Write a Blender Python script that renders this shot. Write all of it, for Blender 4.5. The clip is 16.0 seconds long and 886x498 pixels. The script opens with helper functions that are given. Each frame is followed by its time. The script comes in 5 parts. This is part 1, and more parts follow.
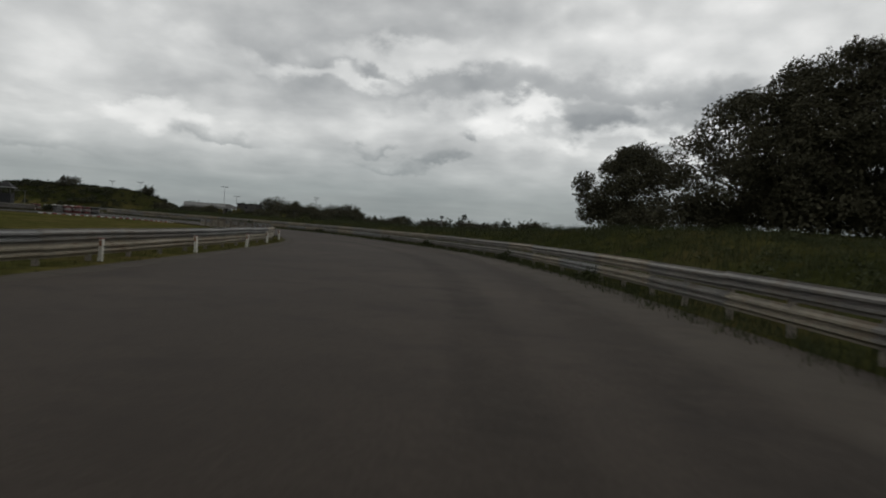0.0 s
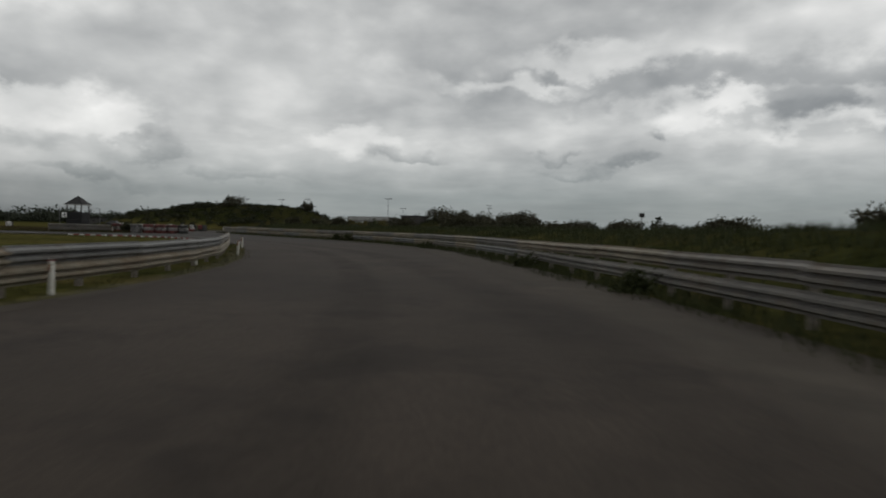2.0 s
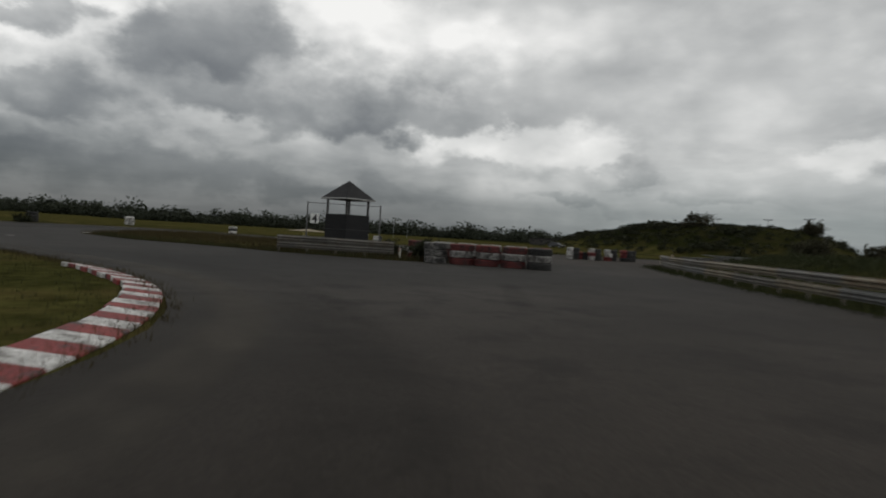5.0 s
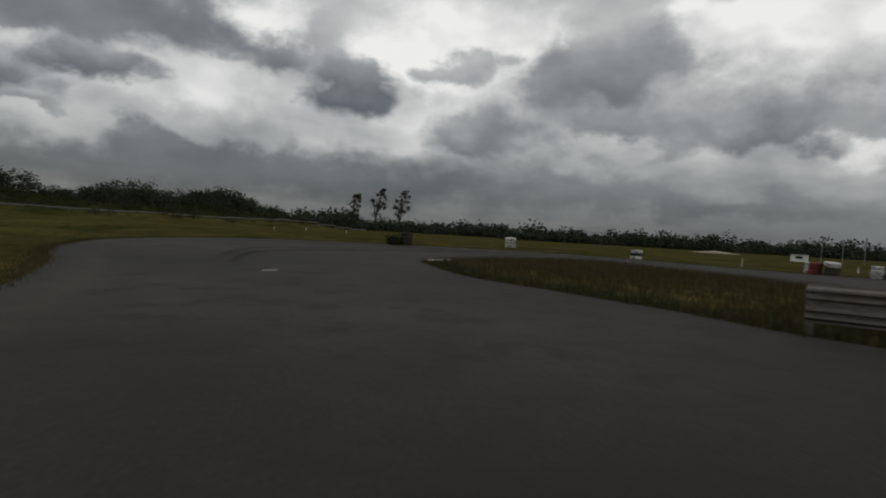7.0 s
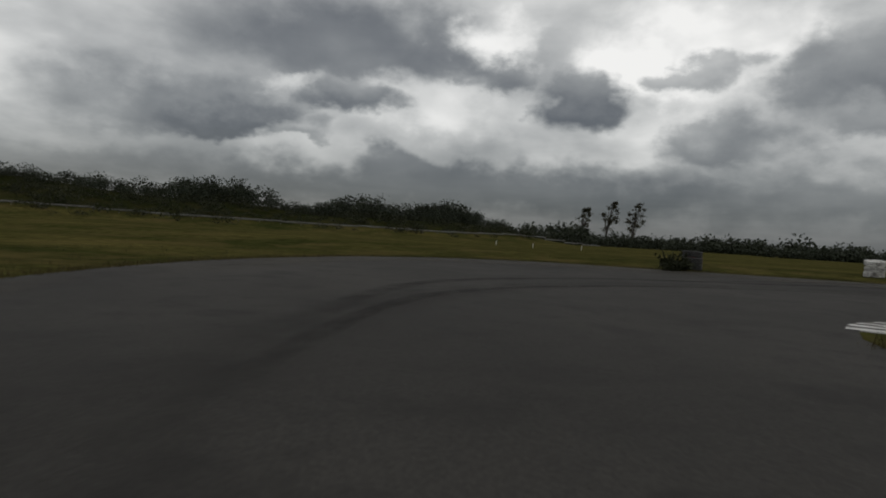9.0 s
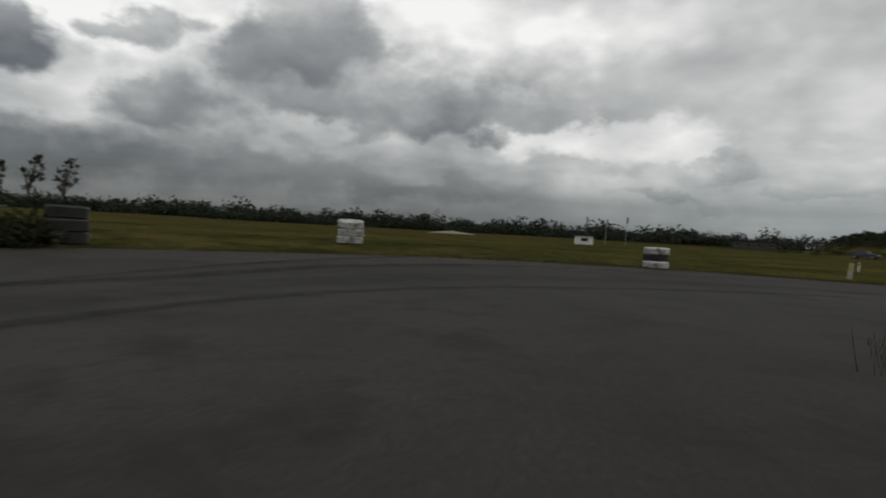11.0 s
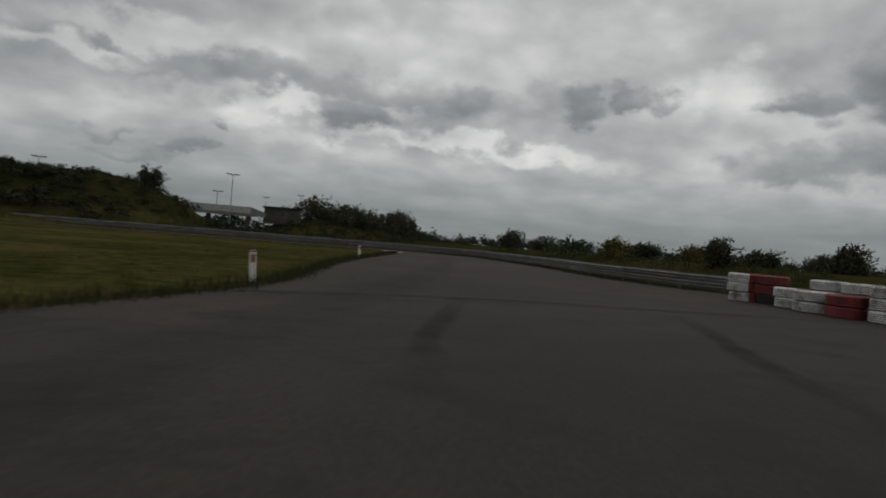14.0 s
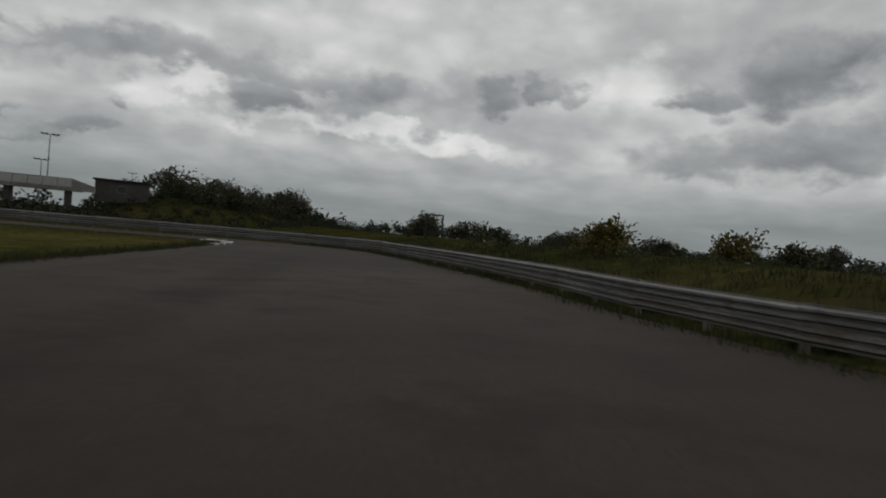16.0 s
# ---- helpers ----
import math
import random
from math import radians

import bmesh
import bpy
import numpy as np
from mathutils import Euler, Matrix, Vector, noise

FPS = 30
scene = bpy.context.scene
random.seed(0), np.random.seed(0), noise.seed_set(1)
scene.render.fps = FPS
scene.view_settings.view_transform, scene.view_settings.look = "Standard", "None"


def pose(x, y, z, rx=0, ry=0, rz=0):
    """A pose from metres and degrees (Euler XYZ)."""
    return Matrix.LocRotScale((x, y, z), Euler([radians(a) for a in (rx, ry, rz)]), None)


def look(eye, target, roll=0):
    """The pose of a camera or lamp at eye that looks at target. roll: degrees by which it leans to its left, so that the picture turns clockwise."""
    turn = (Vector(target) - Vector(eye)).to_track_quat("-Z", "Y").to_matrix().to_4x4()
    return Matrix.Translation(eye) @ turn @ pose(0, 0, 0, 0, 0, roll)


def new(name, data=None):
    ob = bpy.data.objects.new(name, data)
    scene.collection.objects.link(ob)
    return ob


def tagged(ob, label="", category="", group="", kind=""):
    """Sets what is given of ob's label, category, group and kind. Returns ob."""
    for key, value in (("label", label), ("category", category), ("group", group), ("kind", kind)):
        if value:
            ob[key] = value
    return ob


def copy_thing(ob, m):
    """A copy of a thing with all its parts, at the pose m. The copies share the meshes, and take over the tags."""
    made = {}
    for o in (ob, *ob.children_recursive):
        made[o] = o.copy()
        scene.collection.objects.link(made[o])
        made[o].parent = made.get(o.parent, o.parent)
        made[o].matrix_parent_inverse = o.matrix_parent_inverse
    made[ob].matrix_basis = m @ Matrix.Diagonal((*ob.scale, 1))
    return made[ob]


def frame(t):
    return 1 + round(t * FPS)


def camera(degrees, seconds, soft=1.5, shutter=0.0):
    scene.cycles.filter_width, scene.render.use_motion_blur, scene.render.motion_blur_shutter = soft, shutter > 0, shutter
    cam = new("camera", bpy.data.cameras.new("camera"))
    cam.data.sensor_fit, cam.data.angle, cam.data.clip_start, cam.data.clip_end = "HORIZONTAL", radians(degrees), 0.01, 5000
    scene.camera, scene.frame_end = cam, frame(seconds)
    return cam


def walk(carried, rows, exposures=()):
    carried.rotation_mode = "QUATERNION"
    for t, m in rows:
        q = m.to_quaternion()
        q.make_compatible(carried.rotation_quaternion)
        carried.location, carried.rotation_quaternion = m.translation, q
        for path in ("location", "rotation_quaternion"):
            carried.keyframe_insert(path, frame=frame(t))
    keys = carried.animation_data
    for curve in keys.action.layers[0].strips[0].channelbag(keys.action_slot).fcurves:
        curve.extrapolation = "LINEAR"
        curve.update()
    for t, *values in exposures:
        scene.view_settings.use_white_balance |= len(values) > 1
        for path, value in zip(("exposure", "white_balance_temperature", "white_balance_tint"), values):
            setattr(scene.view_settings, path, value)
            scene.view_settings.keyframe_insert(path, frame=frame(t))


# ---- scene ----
# The drive: seconds, place, then heading (left from north), pitch and lean in degrees.
PATH = [
    (0, 0.00, 0.00, 1.30, 0.00, -1.83, 3.90),
    (0.5, 0.56, 6.70, 1.39, 2.71, -1.75, 3.64),
    (1, 0.82, 13.47, 1.33, 6.76, -2.50, 2.51),
    (1.5, 0.66, 21.11, 1.21, 11.60, -1.99, 1.89),
    (2, -1.19, 29.86, 1.16, 16.84, -1.76, 1.38),
    (2.5, -4.33, 38.69, 1.26, 22.83, -2.12, 0.77),
    (3, -8.36, 47.47, 1.28, 28.84, -1.81, 0.69),
    (3.2, -10.12, 50.67, 1.26, 31.31, -1.86, 0.98),
    (3.5, -12.86, 55.02, 1.25, 34.50, -1.77, 3.36),
    (3.8, -15.70, 58.87, 1.25, 38.56, -1.55, 3.46),
    (4.1, -18.62, 62.23, 1.25, 43.18, -1.29, 3.44),
    (4.4, -21.59, 65.14, 1.25, 47.99, -1.09, 3.44),
    (4.7, -24.59, 67.61, 1.25, 52.88, -1.02, 3.43),
    (5, -27.60, 69.69, 1.27, 57.87, -1.18, 3.48),
    (5.3, -30.61, 71.38, 1.29, 63.32, -1.64, 4.10),
    (5.5, -32.59, 72.32, 1.27, 67.46, -2.17, 3.12),
    (6, -37.67, 73.75, 1.23, 78.65, -2.18, 3.03),
    (6.5, -42.45, 73.99, 1.22, 85.95, -1.07, 3.08),
    (7, -47.51, 73.72, 1.33, 92.70, -1.42, 3.32),
    (7.5, -52.05, 73.03, 1.29, 98.17, -1.33, 3.68),
    (8, -56.53, 72.05, 1.23, 103.28, -1.54, 3.29),
    (8.2, -58.33, 71.57, 1.24, 104.84, -1.57, 3.35),
    (8.5, -60.73, 70.74, 1.25, 110.39, -1.48, 3.44),
    (8.8, -62.90, 69.84, 1.25, 113.48, -1.31, 3.44),
    (9.1, -64.91, 68.98, 1.25, 112.69, -1.12, 3.44),
    (9.4, -66.86, 68.25, 1.25, 107.98, -0.98, 3.44),
    (9.7, -68.85, 67.74, 1.25, 99.97, -0.96, 3.44),
    (10, -70.97, 67.54, 1.24, 90.91, -1.13, 3.41),
    (10.3, -73.32, 67.74, 1.23, 84.01, -1.56, 2.83),
    (10.5, -75.07, 68.17, 1.22, 79.08, -2.04, 3.36),
    (11, -80.07, 70.45, 1.14, 65.62, -1.79, 3.13),
    (11.5, -83.50, 73.49, 1.11, 50.90, -1.62, 4.54),
    (12, -85.66, 76.65, 1.10, 33.49, -1.66, 4.53),
    (12.5, -86.75, 81.29, 1.09, 17.10, -1.42, 5.27),
    (13, -86.58, 86.29, 1.12, 0.23, -0.36, 5.51),
    (13.5, -85.34, 91.16, 1.17, -12.30, 0.27, 4.72),
    (14, -83.13, 96.24, 1.18, -21.93, -0.55, 4.59),
    (14.5, -80.76, 100.85, 1.21, -26.20, -0.43, 4.86),
    (15, -78.08, 105.92, 1.27, -27.12, 0.23, 5.30),
    (15.5, -75.30, 111.39, 1.22, -28.27, -1.00, 6.01),
    (16, -71.87, 117.12, 1.24, -29.75, -1.05, 4.88),
]
cam = camera(70.39, 16.0, soft=1.9, shutter=0.2)


def heading_pose(x, y, z, turn, pitch, lean):
    return pose(x, y, z, 90 + pitch, 0, turn) @ pose(0, 0, 0, 0, 0, lean)


walk(cam, [(row[0], heading_pose(*row[1:])) for row in PATH], [(0, -0.06), (3, -0.22), (5.5, -0.24), (8, -0.38), (10.3, -0.12), (11, -0.22), (12.5, -0.5), (16, -0.4)])

# ---- world and light ----
world = bpy.data.worlds.new("overcast_sky")
scene.world = world
world.use_nodes = True
wt = world.node_tree
wt.nodes.clear()


def node(tree, kind, **values):
    n = tree.nodes.new(kind)
    for key, value in values.items():
        if key in n.inputs:
            n.inputs[key].default_value = value
    return n


def wmath(op, a, b=None, clamp=False):
    n = wt.nodes.new("ShaderNodeMath")
    n.operation, n.use_clamp = op, clamp
    for i, v in enumerate((a, b)):
        if v is None:
            continue
        if isinstance(v, (int, float)):
            n.inputs[i].default_value = v
        else:
            wt.links.new(v, n.inputs[i])
    return n.outputs[0]


SUN_ELEVATION, SUN_TURN = radians(48), radians(215)
way = wt.nodes.new("ShaderNodeTexCoord").outputs["Generated"]
split = wt.nodes.new("ShaderNodeSeparateXYZ")
wt.links.new(way, split.inputs[0])
up = wmath("MAXIMUM", split.outputs[2], 0.0)
flat = wmath("ADD", up, 0.16)
plane = wt.nodes.new("ShaderNodeCombineXYZ")
wt.links.new(wmath("DIVIDE", split.outputs[0], flat), plane.inputs[0])
wt.links.new(wmath("DIVIDE", split.outputs[1], flat), plane.inputs[1])


def cloud_noise(scale, detail, rough, offset, distort=0.0):
    shift = wt.nodes.new("ShaderNodeMapping")
    shift.inputs["Location"].default_value = offset
    wt.links.new(plane.outputs[0], shift.inputs[0])
    n = node(wt, "ShaderNodeTexNoise", Scale=scale, Detail=detail, Roughness=rough, Distortion=distort)
    wt.links.new(shift.outputs[0], n.inputs["Vector"])
    return n.outputs["Fac"]


def wramp(fac, stops):
    r = wt.nodes.new("ShaderNodeValToRGB")
    r.color_ramp.interpolation = "LINEAR"
    while len(r.color_ramp.elements) < len(stops):
        r.color_ramp.elements.new(0.5)
    for e, (at, c) in zip(r.color_ramp.elements, stops):
        e.position, e.color = at, (*c, 1)
    wt.links.new(fac, r.inputs[0])
    return r.outputs[0]


def wmix(fac, a, b):
    m = wt.nodes.new("ShaderNodeMix")
    m.data_type = "RGBA"
    for sock, v in ((m.inputs[0], fac), (m.inputs[6], a), (m.inputs[7], b)):
        if isinstance(v, (int, float)):
            sock.default_value = v
        elif isinstance(v, tuple):
            sock.default_value = (*v, 1)
        else:
            wt.links.new(v, sock)
    return m.outputs[2]


# Clouds by bearing (degrees left of north-west), height, half-width, half-height and brightness: broad sheets, bright gaps, heaps, small puffs.
SHEETS = [(92, 16.2, 17.0, 4.9, 0.12), (107, 9.7, 10.3, 3.1, 0.17), (50, 13.6, 8.5, 4.6, 0.3), (40, 19.5, 6.0, 2.8, 1.0), (82, 4.6, 44.0, 2.6, 0.11), (90, 8.2, 15.0, 1.9, 0.40), (29, 13.7, 17.0, 3.1, 0.52), (31, 11.0, 13.4, 1.8, 0.36), (12, 13.0, 14.4, 3.6, 0.52), (34, 10.4, 8.8, 2.3, 0.38), (-1, 15.3, 17.0, 3.1, 0.55), (-15, 14.7, 7.2, 2.1, 0.42), (-29, 12.9, 17.0, 1.7, 0.36), (-15, 15.7, 8.8, 2.1, 0.44), (-33, 19.3, 9.3, 2.3, 0.45), (-50, 12.2, 15.5, 2.4, 0.38), (-83, 18.7, 12.9, 2.6, 0.52), (-49, 17.3, 15.5, 4.1, 0.66), (40, 3.9, 11.9, 1.3, 0.28)]
GAPS = [(61, 17.2, 7.6, 4.3, 0.92), (79, 17.9, 3.8, 2.2, 0.95), (96, 7.1, 6.2, 2.1, 0.55), (84, 11.4, 5.9, 2.9, 0.7), (98, 12.1, 3.1, 1.3, 0.68), (34, 17.2, 8.7, 3.6, 0.95), (66, 15.2, 3.8, 2.8, 0.98), (50, 10.7, 3.1, 1.3, 0.66), (26, 9.1, 7.2, 1.1, 0.8), (17, 8.0, 5.2, 2.1, 0.88), (19, 3.9, 5.7, 1.8, 0.76), (25, 8.4, 6.2, 1.1, 0.74), (21, 9.3, 6.7, 0.8, 0.74), (15, 7.0, 4.1, 0.9, 0.78), (-5, 7.9, 4.6, 0.9, 0.72), (-19, 12.8, 6.7, 0.9, 0.68), (-53, 8.4, 14.5, 0.9, 0.84), (-38, 10.8, 9.0, 0.8, 0.74), (-26, 14.9, 9.3, 1.2, 0.66), (-75, 14.8, 3.6, 2.1, 0.74)]
HEAPS = [(72, 13.2, 4.0, 2.7, 0.16), (79, 14.6, 2.3, 1.8, 0.26), (93, 11.4, 5.7, 1.5, 0.18), (103, 9.0, 5.7, 1.5, 0.14), (59, 9.3, 4.9, 2.0, 0.24), (52, 14.3, 4.1, 3.6, 0.3), (49, 14.4, 5.4, 4.4, 0.26), (58, 8.5, 6.2, 2.1, 0.24), (38, 10.4, 5.7, 1.8, 0.3), (34, 10.0, 4.6, 2.0, 0.24), (49, 10.7, 5.7, 1.8, 0.3), (-87, 15.3, 4.9, 2.8, 0.3), (-91, 15.9, 2.8, 1.3, 0.33), (-80, 8.9, 3.9, 1.5, 0.38), (-89, 9.3, 6.2, 2.2, 0.32), (97, 8.3, 3.6, 0.8, 0.34)]
PUFFS = [(62, 14.6, 3.9, 1.5, 0.37), (-42, 10.1, 2.9, 2.1, 0.31), (-53, 12.7, 3.2, 2.2, 0.37), (-63, 12.7, 3.3, 1.6, 0.29), (-68, 13.7, 2.7, 1.2, 0.33), (-80, 14.2, 2.7, 1.3, 0.32), (-10, 6.3, 2.8, 0.7, 0.4), (-32, 9.2, 1.5, 0.7, 0.37), (-30, 6.1, 3.4, 0.6, 0.37), (-24, 7.1, 2.2, 0.5, 0.41), (-30, 6.2, 3.8, 0.9, 0.37), (-22, 13.7, 2.2, 0.9, 0.35), (17, 3.6, 4.4, 0.7, 0.45), (5, 3.9, 5.6, 0.7, 0.5), (-25, 5.5, 3.8, 0.6, 0.37), (11, 5.9, 3.8, 0.9, 0.45)]


def heap_noise(scale, detail, rough, offset, tall=1.9, distort=0.0, colour=False):
    shift = wt.nodes.new("ShaderNodeMapping")
    shift.inputs["Location"].default_value = offset
    shift.inputs["Scale"].default_value = (1.0, 1.0, tall)
    wt.links.new(way, shift.inputs[0])
    n = node(wt, "ShaderNodeTexNoise", Scale=scale, Detail=detail, Roughness=rough, Distortion=distort)
    wt.links.new(shift.outputs[0], n.inputs["Vector"])
    return n.outputs["Color" if colour else "Fac"]


def vmath(op, a, b):
    n = wt.nodes.new("ShaderNodeVectorMath")
    n.operation = op
    for i, v in enumerate((a, b)):
        if isinstance(v, tuple):
            n.inputs[i].default_value = v
        else:
            wt.links.new(v, n.inputs[i])
    return n.outputs["Value" if op in ("LENGTH", "DOT_PRODUCT") else "Vector"]


AXIS = radians(120)
ahead_part = vmath("DOT_PRODUCT", way, (math.cos(AXIS), math.sin(AXIS), 0.0))
left_part = vmath("DOT_PRODUCT", way, (-math.sin(AXIS), math.cos(AXIS), 0.0))
spot = wt.nodes.new("ShaderNodeCombineXYZ")
wt.links.new(wmath("ARCTAN2", left_part, ahead_part), spot.inputs[0])
wt.links.new(wmath("ARCSINE", split.outputs[2]), spot.inputs[1])
slow = vmath("MULTIPLY", vmath("SUBTRACT", heap_noise(4.0, 2, 0.5, (2.3, 1.7, 0.6), 1.6, 0.0, True), (0.5, 0.5, 0.5)), (0.20, 0.08, 0.0))
rag = vmath("MULTIPLY", vmath("SUBTRACT", heap_noise(13.0, 7, 0.55, (5.1, 0.4, 3.3), 1.5, 0.0, True), (0.5, 0.5, 0.5)), (0.17, 0.11, 0.0))
place = vmath("ADD", vmath("ADD", spot.outputs[0], slow), rag)


def puff_cells(scale, offset, tall):
    """Rounded cells, high in the middle of each, like the heads of a heap cloud."""
    shift = wt.nodes.new("ShaderNodeMapping")
    shift.inputs["Location"].default_value = offset
    shift.inputs["Scale"].default_value = (1.0, 1.0, tall)
    wt.links.new(vmath("ADD", way, vmath("MULTIPLY", rag, (0.35, 0.35, 0.35))), shift.inputs[0])
    v = node(wt, "ShaderNodeTexVoronoi", Scale=scale, Smoothness=0.6)
    v.feature = "SMOOTH_F1"
    wt.links.new(shift.outputs[0], v.inputs["Vector"])
    return wmath("SUBTRACT", 1.0, v.outputs["Distance"])


heads = wmath("ADD", wmath("MULTIPLY", puff_cells(9.0, (1.3, 4.2, 0.7), 1.7), 0.6), wmath("MULTIPLY", puff_cells(22.0, (3.1, 0.2, 2.9), 1.7), 0.4))
broad = cloud_noise(0.62, 6, 0.52, (3.1, 7.7, 0.0), 0.3)
wisps = cloud_noise(2.2, 6, 0.52, (5.0, 9.0, 2.0), 0.3)
billow = heap_noise(8.0, 7, 0.52, (7.3, 1.1, 4.2), 2.0, 0.1)
value = wmath("ADD", wmath("MULTIPLY", broad, 0.5), wmath("ADD", wmath("MULTIPLY", wisps, 0.35), 0.12))
bulge = wmath("MULTIPLY", wmath("SUBTRACT", heads, 0.55), 0.9)
for group_of, firm, soft_edge, lit, lumpy in ((SHEETS, 0.85, (1.4, 0.3), 0.0, 0.4), (GAPS, 0.85, (1.45, 0.35), 0.0, 0.5), (HEAPS, 0.88, (1.35, 0.55), 0.12, 1.1), (PUFFS, 0.82, (1.2, 0.5), 0.11, 0.45)):
    for bearing, height, wide, tall, tone in group_of:
        off = vmath("MULTIPLY", vmath("SUBTRACT", place, (radians(bearing), radians(height), 0.0)), (1 / radians(wide), 1 / radians(tall), 0.0))
        edge = wt.nodes.new("ShaderNodeMapRange")
        edge.interpolation_type = "SMOOTHSTEP"
        edge.inputs[1].default_value, edge.inputs[2].default_value = soft_edge
        edge.inputs[3].default_value, edge.inputs[4].default_value = 0.0, firm
        wt.links.new(wmath("SUBTRACT", vmath("LENGTH", off, (0.0, 0.0, 0.0)), wmath("MULTIPLY", bulge, lumpy)), edge.inputs[0])
        blend = wt.nodes.new("ShaderNodeMix")
        wt.links.new(edge.outputs[0], blend.inputs[0])
        wt.links.new(value, blend.inputs[2])
        rise = wt.nodes.new("ShaderNodeSeparateXYZ")
        wt.links.new(off, rise.inputs[0])
        wt.links.new(wmath("ADD", wmath("MULTIPLY", rise.outputs[1], lit), tone, True), blend.inputs[3])
        value = blend.outputs[0]
value = wmath("MULTIPLY", value, wmath("ADD", wmath("MULTIPLY", billow, 0.7), 0.66))
value = wmath("MULTIPLY", value, wmath("ADD", wmath("MULTIPLY", heads, 0.62), 0.68))
cover = wramp(value, [(0.0, (0.055, 0.06, 0.067)), (0.14, (0.13, 0.139, 0.150)), (0.35, (0.355, 0.365, 0.365)), (0.62, (0.70, 0.705, 0.69)), (0.95, (1.12, 1.11, 1.08))])
# thick air low over the horizon
west_pull = vmath("DOT_PRODUCT", way, (-0.92, -0.28, 0.0))
west_range = wt.nodes.new("ShaderNodeMapRange")
west_range.interpolation_type = "SMOOTHSTEP"
west_range.inputs[1].default_value, west_range.inputs[2].default_value = 0.25, 0.78
wt.links.new(west_pull, west_range.inputs[0])
low_air = wmix(west_range.outputs[0], (0.29, 0.335, 0.345), (0.062, 0.074, 0.087))
bands = heap_noise(3.2, 6, 0.6, (4.4, 2.2, 1.3), 9.0, 0.3)
low_air = wmix(wmath("MULTIPLY", wmath("SUBTRACT", bands, 0.38, True), 2.2, True), wmix(0.35, low_air, (0.06, 0.07, 0.08)), wmix(0.18, low_air, (0.5, 0.52, 0.52)))
haze = wramp(split.outputs[2], [(0.0, (0.92, 0.92, 0.92)), (0.05, (0.78, 0.78, 0.78)), (0.085, (0.4, 0.4, 0.4)), (0.13, (0, 0, 0))])
cover = wmix(haze, cover, low_air)
sky = wt.nodes.new("ShaderNodeTexSky")
sky.sky_type, sky.sun_disc = "NISHITA", False
sky.sun_elevation, sky.sun_rotation = SUN_ELEVATION, SUN_TURN
above = wmix(0.93, wmix(0.9, sky.outputs[0], (0.0, 0.0, 0.0)), cover)
back = node(wt, "ShaderNodeBackground", Strength=1.0)
wt.links.new(above, back.inputs["Color"])
wt.links.new(back.outputs[0], wt.nodes.new("ShaderNodeOutputWorld").inputs[0])

sun_data = bpy.data.lights.new("sun", "SUN")
sun_data.energy, sun_data.angle, sun_data.color = 0.35, radians(25), (1.0, 0.96, 0.9)
sun = new("sun", sun_data)
sun.matrix_world = look((0, 0, 60), (60 * math.sin(SUN_TURN), 60 * math.cos(SUN_TURN), 0))

# ---- materials ----


